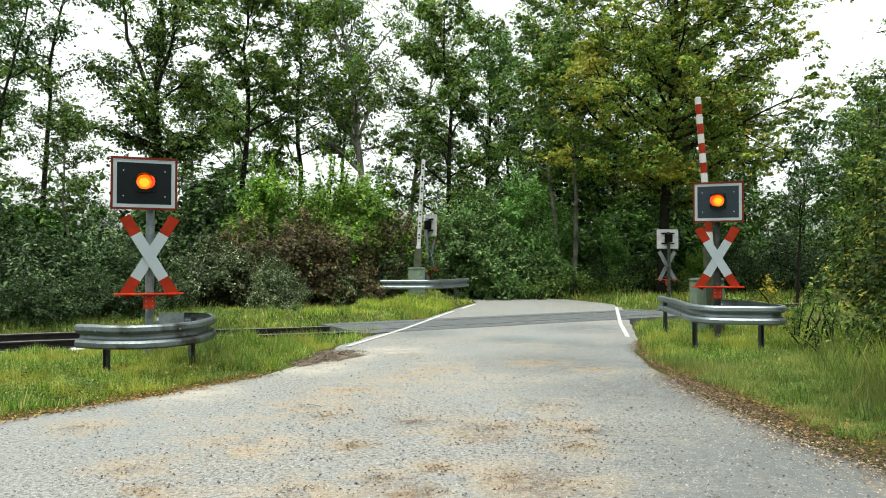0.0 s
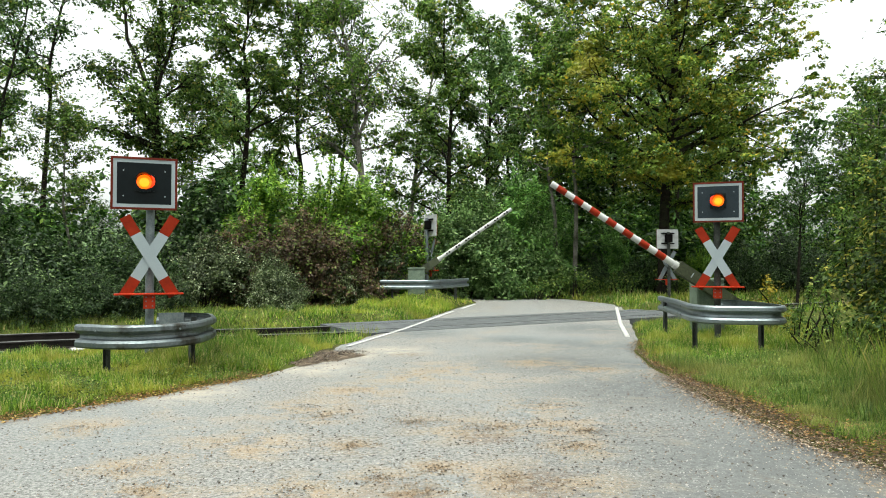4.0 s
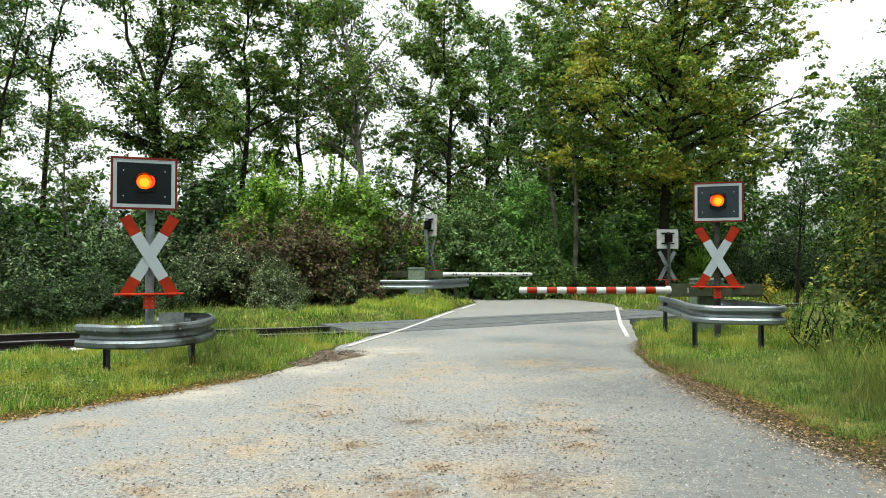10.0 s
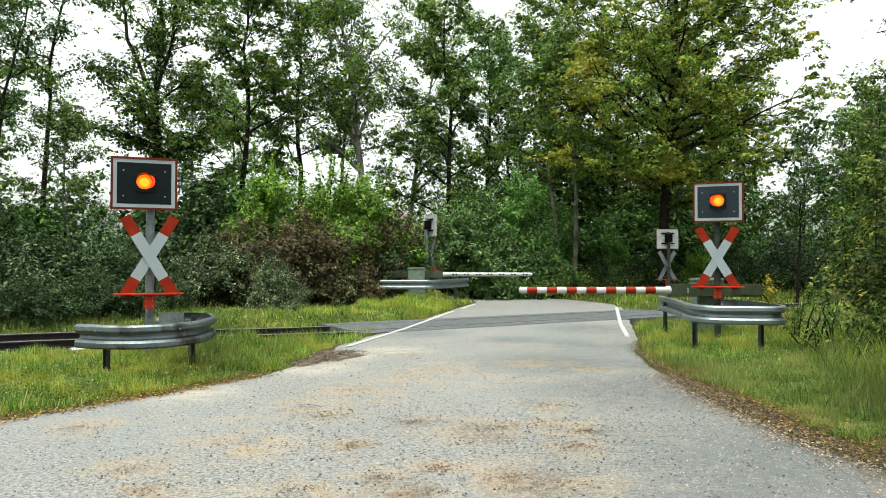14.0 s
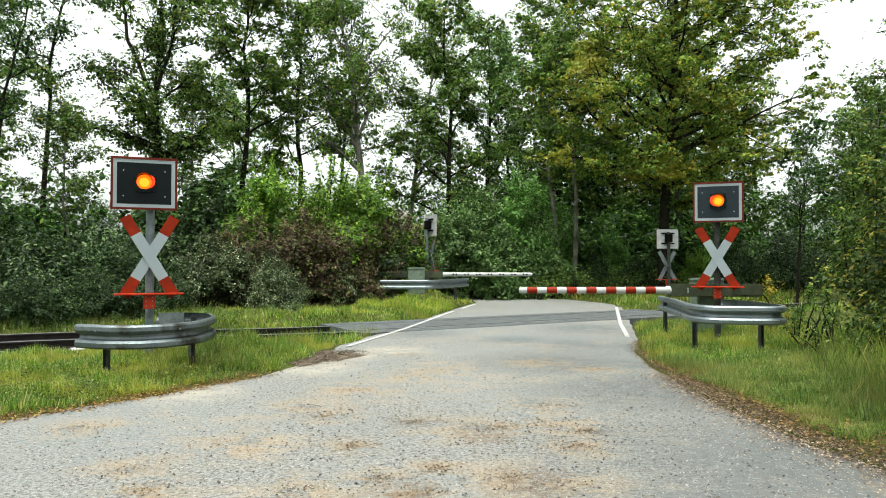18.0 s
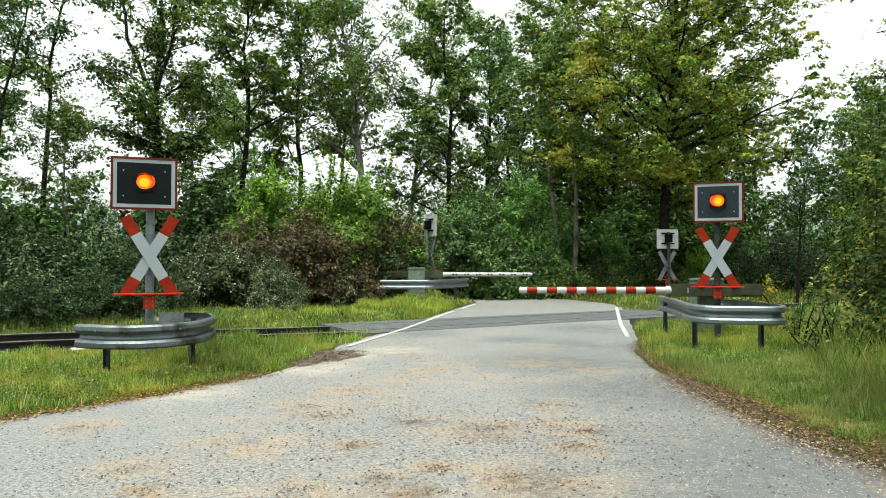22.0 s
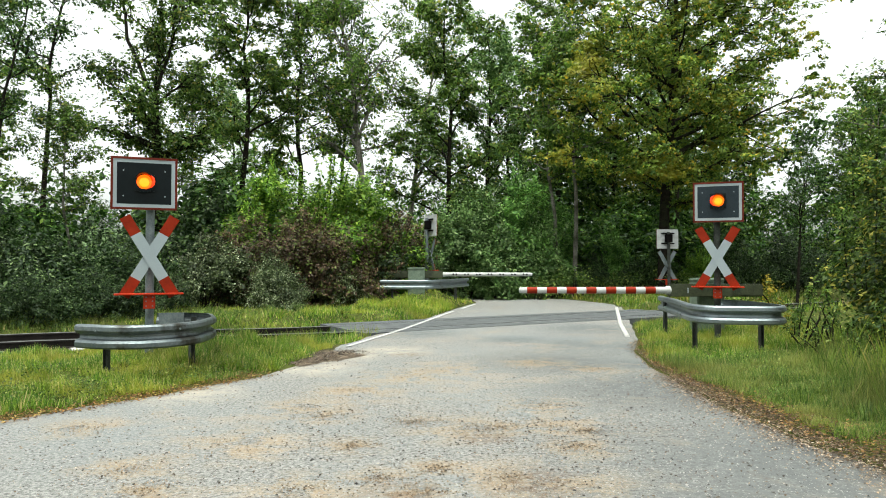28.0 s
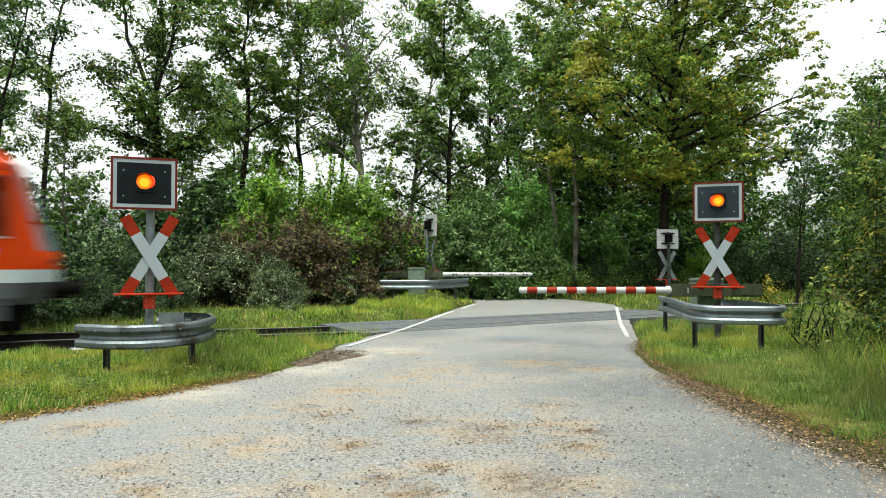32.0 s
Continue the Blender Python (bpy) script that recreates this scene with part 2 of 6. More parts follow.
M = dict(
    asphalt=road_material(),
    crossing=material("dark_asphalt", (0.042, 0.047, 0.050), (0.095, 0.102, 0.107), 0.85, 0, 3, 120, 0.4, 0.01),
    paint=material("road_paint", (0.30, 0.30, 0.29), (0.50, 0.50, 0.485), 0.7, 0, 9, 80, 0.2, 0.004, c3=(0.20, 0.20, 0.195), cover=0.55, big=5),
    soil=material("soil_and_moss", (0.028, 0.036, 0.010), (0.075, 0.088, 0.022), 0.95, 0, 1.5, 30, 0.8, 0.05, c3=(0.065, 0.056, 0.026), cover=0.58, big=0.8, gloss=0.04),
    meadow=material("far_meadow", (0.05, 0.095, 0.03), (0.08, 0.13, 0.045), 0.9, 0, 0.05, 2, 0.3, 0.1),
    ballast=material("ballast", (0.012, 0.011, 0.010), (0.065, 0.060, 0.055), 0.95, 0, 14, 60, 1.0, 0.05),
    rail=material("rusty_rail", (0.005, 0.004, 0.0035), (0.016, 0.012, 0.010), 0.8, 0.2, 6, 80, 0.3, 0.003),
    rail_top=material("worn_rail_head", (0.12, 0.12, 0.12), (0.22, 0.22, 0.22), 0.4, 0.7, 6, 80, 0.1, 0.001),
    sleeper=material("weathered_concrete", (0.15, 0.145, 0.135), (0.36, 0.35, 0.33), 0.9, 0, 5, 60, 0.4, 0.005, each=0.2),
    zinc=material("galvanised_steel", (0.17, 0.205, 0.222), (0.245, 0.28, 0.298), 0.42, 0.75, 3, 30, 0.04, 0.002, c3=(0.09, 0.10, 0.105), cover=0.56, big=2.2),
    zinc_old=material("stained_galvanised_steel", (0.115, 0.14, 0.15), (0.18, 0.205, 0.215), 0.45, 0.75, 3, 30, 0.06, 0.002, c3=(0.045, 0.045, 0.038), cover=0.52, big=2.6),
    zinc_post=material("dull_galvanised_post", (0.10, 0.122, 0.133), (0.18, 0.208, 0.22), 0.6, 0.2, 7, 50, 0.15, 0.002),
    red=material("reflective_red", (0.16, 0.013, 0.003), (0.235, 0.019, 0.005), 0.55, 0, 6, 60, 0.1, 0.002, gloss=0.12),
    red_bar=material("signal_red_bar", (0.38, 0.03, 0.009), (0.52, 0.042, 0.012), 0.5, 0, 6, 60, 0.1, 0.002, gloss=0.2),
    white=material("reflective_white", (0.262, 0.306, 0.330), (0.288, 0.334, 0.358), 0.55, 0, 4, 60, 0.05, 0.002),
    black=material("black_board", (0.0015, 0.004, 0.005), (0.0035, 0.007, 0.009), 0.35, 0, 4, 60, 0.08, 0.002, gloss=0.2),
    # lighter, bluer copy of the black board: reflected sky is put into the colour
    skylit_black=material("skylit_black_board", (0.012, 0.019, 0.025), (0.020, 0.029, 0.037), 0.45, 0, 4, 60, 0.08, 0.002, gloss=0.2),
    backing=material("aluminium_sheet_back", (0.32, 0.33, 0.34), (0.45, 0.465, 0.47), 0.5, 0.1, 5, 60, 0.1, 0.002),
    olive=material("olive_green_paint", (0.03, 0.036, 0.02), (0.06, 0.07, 0.038), 0.6, 0, 5, 40, 0.15, 0.003, c3=(0.02, 0.024, 0.018), cover=0.6, big=3),
    housing=material("grey_green_paint", (0.10, 0.14, 0.105), (0.175, 0.225, 0.165), 0.55, 0, 4, 40, 0.15, 0.003, c3=(0.055, 0.07, 0.05), cover=0.58, big=3),
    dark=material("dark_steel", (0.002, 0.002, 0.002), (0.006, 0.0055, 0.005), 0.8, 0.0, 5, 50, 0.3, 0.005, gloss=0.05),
    lens=glow("amber_lens", (1.0, 0.10, 0.004), 0.85),
    # emission that stands in for lamp light on the inside of the hood
    hood_red=glow("red_hood_glow", (1.0, 0.03, 0.002), 0.55),
    lens_core=glow("amber_lamp_core", (1.0, 0.20, 0.008), 1.0),
    lens_off=material("unlit_red_lens", (0.11, 0.022, 0.008), (0.20, 0.042, 0.016), 0.25, 0, 30, 120, 0.2, 0.002),
    train_red=material("traffic_red_paint", (0.37, 0.031, 0.0015), (0.45, 0.040, 0.002), 0.3, 0, 1.5, 20, 0.05, 0.002, c3=(0.33, 0.026, 0.0015), cover=0.62, big=0.8, gloss=0.08),
    train_white=material("light_grey_paint", (0.31, 0.36, 0.375), (0.39, 0.44, 0.455), 0.4, 0, 1.5, 20, 0.05, 0.002, c3=(0.28, 0.30, 0.30), cover=0.6, big=1.2),
    train_grey=material("basalt_grey_paint", (0.040, 0.048, 0.052), (0.064, 0.073, 0.078), 0.5, 0, 2, 20, 0.08, 0.002, c3=(0.05, 0.05, 0.048), cover=0.58, big=1.5),
    train_roof=material("silver_roof", (0.18, 0.235, 0.27), (0.24, 0.30, 0.335), 0.5, 0.0, 1.5, 20, 0.1, 0.003),
    yellow=material("yellow_band", (0.46, 0.26, 0.006), (0.56, 0.32, 0.01), 0.45, 0, 3, 40, 0.05, 0.002),
    door_grey=material("grey_door_paint", (0.20, 0.235, 0.245), (0.26, 0.295, 0.305), 0.4, 0, 1.5, 20, 0.05, 0.002, c3=(0.17, 0.19, 0.195), cover=0.6, big=1.2),
    cream=material("cream_plate", (0.42, 0.30, 0.12), (0.52, 0.39, 0.18), 0.45, 0, 3, 40, 0.05, 0.002),
    blue=material("blue_badge", (0.04, 0.14, 0.42), (0.06, 0.19, 0.50), 0.4, 0, 5, 60, 0.05, 0.002),
    lettering=material("pale_lettering", (0.44, 0.17, 0.10), (0.52, 0.22, 0.14), 0.5, 0, 4, 60, 0.05, 0.002),
    grille=material("grey_grille", (0.11, 0.125, 0.125), (0.19, 0.21, 0.21), 0.6, 0, 5, 60, 0.2, 0.003),
    rubber=material("black_rubber", (0.012, 0.012, 0.013), (0.025, 0.025, 0.026), 0.8, 0, 5, 60, 0.2, 0.003),
    pane=glass("tinted_window_glass", (0.20, 0.25, 0.22), 0.03, 1.25),
    # hardly clear: the sky mirrored in the windscreen is put into this blue
    screen=glass("windscreen_sky_tint", (0.085, 0.135, 0.168), 0.08, 1.3, 0.3),
    display=glow("amber_display", (1.0, 0.52, 0.16), 0.7),
    frosted=material("frosted_pane", (0.055, 0.085, 0.10), (0.085, 0.12, 0.14), 0.4, 0, 4, 40, 0.05, 0.002),
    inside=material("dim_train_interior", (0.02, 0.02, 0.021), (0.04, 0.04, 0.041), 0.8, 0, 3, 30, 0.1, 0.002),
    headlamp=glow("warm_headlamp", (1.0, 0.62, 0.30), 0.85),
    bark=material("grey_brown_bark", (0.006, 0.005, 0.004), (0.026, 0.022, 0.017), 0.95, 0, 6, 26, 1.0, 0.03, c3=(0.016, 0.022, 0.008), cover=0.5, big=1.5, gloss=0.1),
    bark_pale=material("pale_grey_bark", (0.07, 0.066, 0.056), (0.23, 0.215, 0.19), 0.95, 0, 6, 26, 1.0, 0.03, c3=(0.03, 0.036, 0.018), cover=0.5, big=1.5, gloss=0.1),
    leaf_oak=leaf_material("oak_leaves", (0.036, 0.078, 0.013), (0.180, 0.305, 0.050), (0.32, 0.32, 0.06), 0.965, 0.47),
    leaf_turn=leaf_material("turning_leaves", (0.048, 0.098, 0.013), (0.245, 0.345, 0.052), (0.48, 0.35, 0.03), 0.955, 0.44, (0.36, 0.335, 0.042), 0.40, (0.56, 0.68)),
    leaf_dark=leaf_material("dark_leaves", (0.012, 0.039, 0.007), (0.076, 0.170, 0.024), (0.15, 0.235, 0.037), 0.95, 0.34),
    # bramble leaves, darkened: the shade under the trees is put into the colour
    leaf_shaded=leaf_material("shaded_bramble_leaves", (0.010, 0.028, 0.007), (0.048, 0.092, 0.024), (0.14, 0.21, 0.075), 0.90, 0.30),
    leaf_fresh=leaf_material("fresh_leaves", (0.055, 0.140, 0.012), (0.24, 0.43, 0.040), (0.36, 0.50, 0.075), 0.90, 0.45),
    leaf_maple=leaf_material("maple_leaves", (0.042, 0.115, 0.020), (0.19, 0.38, 0.075), (0.27, 0.44, 0.13), 0.90, 0.42),
    leaf_weed=leaf_material("weed_leaves", (0.036, 0.082, 0.013), (0.17, 0.275, 0.046), (0.34, 0.40, 0.10), 0.90, 0.42),
    leaf_gold=leaf_material("goldenrod_flowers", (0.25, 0.20, 0.012), (0.44, 0.36, 0.03), (0.10, 0.15, 0.02), 0.8, 0.3),
    leaf_grey=leaf_material("grey_green_leaves", (0.042, 0.100, 0.024), (0.195, 0.330, 0.092), (0.30, 0.42, 0.17), 0.89, 0.40),
    leaf_rust=leaf_material("brown_red_leaves", (0.034, 0.023, 0.013), (0.165, 0.105, 0.062), (0.12, 0.17, 0.035), 0.80, 0.32),
    leaf_fleck=leaf_material("pale_backed_leaves", (0.018, 0.036, 0.011), (0.115, 0.155, 0.055), (0.36, 0.40, 0.26), 0.88, 0.3),
    leaf_road=leaf_material("roadside_leaves", (0.018, 0.044, 0.008), (0.118, 0.192, 0.031), (0.33, 0.31, 0.05), 0.87, 0.42),
    blade_tall=leaf_material("tall_grass_blades", (0.052, 0.105, 0.018), (0.205, 0.295, 0.055), (0.30, 0.28, 0.11), 0.93, 0.42, (0.24, 0.25, 0.07)),
    blade=leaf_material("grass_blades", (0.055, 0.130, 0.014), (0.225, 0.355, 0.040), (0.46, 0.40, 0.18), 0.88, 0.45, (0.34, 0.335, 0.055), 0.8, (0.48, 0.62)),
    blade_dry=leaf_material("dry_grass_blades", (0.13, 0.20, 0.022), (0.37, 0.42, 0.055), (0.42, 0.34, 0.11), 0.86, 0.45, (0.20, 0.31, 0.035)),
    litter=leaf_material("fallen_leaves", (0.03, 0.018, 0.009), (0.105, 0.055, 0.022), (0.22, 0.115, 0.03), 0.85, 0.1),
    litter_gold=leaf_material("orange_fallen_leaves", (0.07, 0.032, 0.009), (0.21, 0.105, 0.022), (0.32, 0.22, 0.07), 0.85, 0.2),
    rim_red=material("dark_red_rim", (0.075, 0.013, 0.008), (0.12, 0.019, 0.011), 0.6, 0, 6, 60, 0.1, 0.002, gloss=0.1),
    pale_grit=material("pale_chippings", (0.18, 0.172, 0.16), (0.29, 0.28, 0.265), 0.9, 0, 10, 60, 0.3, 0.003),
    # dark copy of the zinc post; the right sign's shade is in its colour
    post_dark=material("shaded_dark_post", (0.022, 0.026, 0.022), (0.055, 0.06, 0.055), 0.7, 0.1, 7, 50, 0.15, 0.002, gloss=0.15),
    boom_white=material("white_boom_paint", (0.36, 0.37, 0.36), (0.46, 0.47, 0.46), 0.5, 0, 4, 60, 0.08, 0.002, gloss=0.2),
    cab_lining=material("pale_cab_lining", (0.14, 0.20, 0.235), (0.19, 0.26, 0.30), 0.7, 0, 3, 30, 0.1, 0.002),
    screen_panel=material("blue_grey_front_panel", (0.08, 0.118, 0.145), (0.115, 0.155, 0.185), 0.4, 0, 2, 20, 0.05, 0.002),
    dirt=material("bare_brown_earth", (0.03, 0.022, 0.014), (0.13, 0.10, 0.07), 0.95, 0, 4, 30, 0.9, 0.03),
    debris=leaf_material("dark_debris", (0.022, 0.015, 0.010), (0.11, 0.074, 0.048), (0.28, 0.23, 0.18), 0.87, 0.05),
    grit=leaf_material("dark_grit", (0.012, 0.011, 0.010), (0.06, 0.048, 0.036), (0.14, 0.10, 0.06), 0.9, 0.0),
    crumbs=leaf_material("brown_crumbs", (0.105, 0.071, 0.042), (0.27, 0.188, 0.112), (0.30, 0.255, 0.20), 0.92, 0.0),
)


# ---- mesh tools ----
def part(name, bm, mat, parent=None, label="", smooth=False):
    me = bpy.data.meshes.new(name)
    bm.to_mesh(me)
    bm.free()
    if smooth:
        me.polygons.foreach_set("use_smooth", [True] * len(me.polygons))
    me.materials.append(M[mat])
    ob = new(name, me)
    ob.parent = parent
    if label:
        tagged(ob, label)
    return ob


def arrays(name, verts, faces, mat, parent=None, smooth=False):
    """A mesh object from numpy arrays; all faces have the same count of corners."""
    me = bpy.data.meshes.new(name)
    v, f = np.asarray(verts, np.float32), np.asarray(faces, np.int32)
    k = f.shape[1]
    me.vertices.add(len(v))
    me.vertices.foreach_set("co", v.ravel())
    me.loops.add(f.size)
    me.loops.foreach_set("vertex_index", f.ravel())
    me.polygons.add(len(f))
    me.polygons.foreach_set("loop_start", np.arange(0, f.size, k, dtype=np.int32))
    if smooth:
        me.polygons.foreach_set("use_smooth", np.ones(len(f), bool))
    me.update(calc_edges=True)
    me.materials.append(M[mat])
    ob = new(name, me)
    ob.parent = parent
    return ob


def box(bm, x0, x1, y0, y1, z0, z1, bevel=0.0, m=None):
    made = bmesh.ops.create_cube(bm, size=1)["verts"]
    for v in made:
        v.co = Vector(((x0 + x1) / 2 + v.co.x * (x1 - x0), (y0 + y1) / 2 + v.co.y * (y1 - y0), (z0 + z1) / 2 + v.co.z * (z1 - z0)))
    if bevel:
        edges = list({e for v in made for e in v.link_edges})
        made = list({v for f in bmesh.ops.bevel(bm, geom=edges, offset=bevel, segments=2, affect="EDGES")["faces"] for v in f.verts} | {v for v in made if v.is_valid})
    if m is not None:
        bmesh.ops.transform(bm, matrix=m, verts=made)
    return bm


def boxed(x0, x1, y0, y1, z0, z1, bevel=0.0, m=None):
    return box(bmesh.new(), x0, x1, y0, y1, z0, z1, bevel, m)


def rod(bm, a, b, r0, r1=None, n=12):
    """A closed round bar from a to b."""
    a, b = Vector(a), Vector(b)
    d = b - a
    m = Matrix.Translation((a + b) / 2) @ d.to_track_quat("Z", "Y").to_matrix().to_4x4()
    bmesh.ops.create_cone(bm, cap_ends=True, segments=n, radius1=r0, radius2=r0 if r1 is None else r1, depth=d.length, matrix=m)
    return bm


def rodded(a, b, r0, r1=None, n=12):
    return rod(bmesh.new(), a, b, r0, r1, n)


def sweep(bm, path, profile, closed=False):
    """Sweeps a profile of (sideways, up) along a level path of (x, y, z)."""
    rings = []
    for i, p in enumerate(path):
        a, b = Vector(path[max(i - 1, 0)]), Vector(path[min(i + 1, len(path) - 1)])
        d = (b - a)
        d.z = 0
        d.normalize()
        side = Vector((d.y, -d.x, 0))
        rings.append([bm.verts.new(Vector(p) + side * u + Vector((0, 0, w))) for u, w in profile])
    k = len(profile)
    for r, s in zip(rings, rings[1:]):
        for j in range(k if closed else k - 1):
            bm.faces.new((r[j], r[(j + 1) % k], s[(j + 1) % k], s[j]))
    if closed:
        bm.faces.new(rings[0])
        bm.faces.new(rings[-1][::-1])
    bmesh.ops.recalc_face_normals(bm, faces=bm.faces)
    return bm


def empty(name, m=None, **tags):
    ob = new(name)
    if m is not None:
        ob.matrix_basis = m
    return tagged(ob, **tags)


# ---- plan ----
TRACK = math.atan2(0.507, 0.862)          # the track's bearing
TC, TS = math.cos(TRACK), math.sin(TRACK)
SIDE = (0.0, 15.7)                          # a point under the train's near side
MID = (SIDE[0] - 1.425 * TS, SIDE[1] + 1.425 * TC)   # the same on the track's centre line


def on_track(s, off, z=0.0):
    """s metres along the track, off metres beyond its centre line."""
    return (MID[0] + s * TC - off * TS, MID[1] + s * TS + off * TC, z)


def track_off(x, y):
    return -(x - MID[0]) * TS + (y - MID[1]) * TC


def track_along(x, y):
    return (x - MID[0]) * TC + (y - MID[1]) * TS


ROAD_LEFT = [(-14, -6), (-12, 2.0), (-7.2, 4.6), (-4.27, 6.65), (-3.2, 8.1), (-2.35, 9.5), (-1.98, 11.0), (-1.93, 12.6), (-1.09, 16.2), (0.5, 23.5), (1.3, 26.9), (1.2, 29.0), (-0.8, 31.2), (-4.5, 32.6), (-12, 34.5)]
ROAD_RIGHT = [(3.6, -6), (3.5, 2.0), (3.35, 4.0), (3.22, 5.04), (3.04, 6.04), (2.94, 7.69), (3.02, 10.0), (3.3, 12.0), (3.84, 13.6), (4.45, 16.2), (6.13, 23.5), (6.3, 26.0), (5.3, 29.2), (2.0, 33.0), (-8, 39)]


def along(points, k):
    """k points evenly spread along a polyline."""
    p = np.array(points, float)
    d = np.r_[0, np.cumsum(np.hypot(*np.diff(p, axis=0).T))]
    t = np.linspace(0, d[-1], k)
    return np.c_[np.interp(t, d, p[:, 0]), np.interp(t, d, p[:, 1])]


LEFT_LINE, RIGHT_LINE = np.array(ROAD_LEFT), np.array(ROAD_RIGHT)


def on_road(x, y):
    """How far inside the road a place lies, in metres (negative outside)."""
    x, y = np.asarray(x, float), np.asarray(y, float)
    inside = np.zeros(x.shape, bool)
    near = np.full(x.shape, 1e9)
    loop = np.vstack([LEFT_LINE, RIGHT_LINE[::-1]])
    for (ax, ay), (bx, by) in zip(loop, np.roll(loop, -1, axis=0)):
        cross = (ay > y) != (by > y)
        with np.errstate(divide="ignore", invalid="ignore"):
            inside ^= cross & (x < (bx - ax) * (y - ay) / (by - ay) + ax)
        L2 = (bx - ax) ** 2 + (by - ay) ** 2
        t = np.clip(((x - ax) * (bx - ax) + (y - ay) * (by - ay)) / L2, 0, 1)
        near = np.minimum(near, np.hypot(x - ax - t * (bx - ax), y - ay - t * (by - ay)))
    return np.where(inside, near, -near)


def ground_z(x, y):
    """Height of the ground sheet: verges a little above the road, a shallow bed for the track, far fields that rise."""
    x, y = np.asarray(x, float), np.asarray(y, float)
    r = on_road(x, y)
    z = np.where(r > -0.02, -0.06, -0.02 + np.where((x > 2) & (y < 20), 0.05, 0.14) * np.clip(-r / 1.5, 0, 1))
    z = z + 0.46 * np.exp(-((x + 0.1) / 2.1) ** 2 - ((y - 23.9) / 1.9) ** 2) * np.clip((-r - 0.05) / 0.7, 0, 1)
    z = z + np.where(r < -0.3, 0.025 * np.sin(x * 2.1 + y) * np.sin(y * 1.7 - x * 0.6), 0)
    off = np.abs(track_off(x, y))
    bed = np.clip((2.6 - off) / 0.8, 0, 1)
    z = z * (1 - bed) + bed * -0.25
    far = np.clip((y - 55) / 120, 0, 1)
    z = z + 10.5 * far ** 1.3 * np.clip((40 - x) / 80, 0, 1)
    return z


def built_ground():
    xs = np.unique(np.r_[np.linspace(-14, 14, 113), np.linspace(-40, 40, 41), np.linspace(-220, 220, 45), -1200, -600, 600, 1200])
    ys = np.unique(np.r_[np.linspace(-8, 34, 127), np.linspace(-30, 80, 45), np.linspace(-220, 300, 40), -1200, -600, 600, 1200])
    gx, gy = np.meshgrid(xs, ys)
    gz = ground_z(gx, gy)
    v = np.c_[gx.ravel(), gy.ravel(), gz.ravel()]
    a = (np.arange(len(ys) - 1)[:, None] * len(xs) + np.arange(len(xs) - 1)).ravel()
    ob = arrays("ground", v, np.c_[a, a + 1, a + 1 + len(xs), a + len(xs)], "soil", smooth=True)
    ob.data.materials.append(M["meadow"])
    cy = gy[:-1, :-1].ravel()
    ob.data.polygons.foreach_set("material_index", (cy > 58).astype(np.int32))
    tagged(ob, "uneven soil and turf of the verges and fields", "ground", kind="structure")


def built_road():
    k, w = 120, 22
    a, b = along(ROAD_LEFT, k), along(ROAD_RIGHT, k)
    wob = 0.03 * np.sin(np.arange(k) * 1.9) + 0.02 * np.sin(np.arange(k) * 4.3)
    t = np.linspace(0, 1, w)[None, :, None]
    p = a[:, None, :] * (1 - t) + b[:, None, :] * t
    p[:, 0, 0] += wob
    p[:, -1, 0] += wob[::-1]
    z = np.zeros(p.shape[:2])
    z[:, 0] = z[:, -1] = -0.015
    v = np.c_[p.reshape(-1, 2), z.ravel()]
    i = (np.arange(k - 1)[:, None] * w + np.arange(w - 1)).ravel()
    ob = arrays("road", v, np.c_[i, i + 1, i + 1 + w, i + w], "asphalt", smooth=True)
    tagged(ob, "pale worn asphalt lane with sandy patches and grit", "road", kind="structure")


def strip(name, pts, width, mat, z, label):
    p = np.array(pts, float)
    d = np.gradient(p, axis=0)
    d /= np.linalg.norm(d, axis=1)[:, None]
    nrm = np.c_[d[:, 1], -d[:, 0]] * width / 2
    k = len(p)
    v = np.r_[np.c_[p - nrm, np.full(k, z)], np.c_[p + nrm, np.full(k, z)], np.c_[p - nrm, np.full(k, z - 0.003)], np.c_[p + nrm, np.full(k, z - 0.003)]]
    i = np.arange(k - 1)
    f = np.r_[np.c_[i, i + k, i + k + 1, i + 1], np.c_[i, i + 1, i + 1 + 2 * k, i + 2 * k], np.c_[i + k + 1, i + k, i + 3 * k, i + 3 * k + 1]]
    return tagged(arrays(name, v, f, mat), label, "road marking", kind="structure")


built_ground()
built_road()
strip("road_marking", along([(-1.72, 12.5), (-0.85, 16.0), (0.3, 21.6)], 20), 0.10, "paint", 0.012, "worn white edge line painted on the road")
strip("road_marking", along([(0.62, 23.0), (1.2, 25.6)], 8), 0.11, "paint", 0.008, "worn white edge line painted on the road")
strip("road_marking", along([(3.77, 14.1), (4.42, 17.2), (5.93, 23.6)], 20), 0.10, "paint", 0.012, "worn white edge line painted on the road")


def track_lift(s):
    """The track climbs a little past the crossing, towards the brambles."""
    u = min(1.0, max(0.0, (-s - 1.9) / 6.5))
    return 0.14 * u * u * (3 - 2 * u)


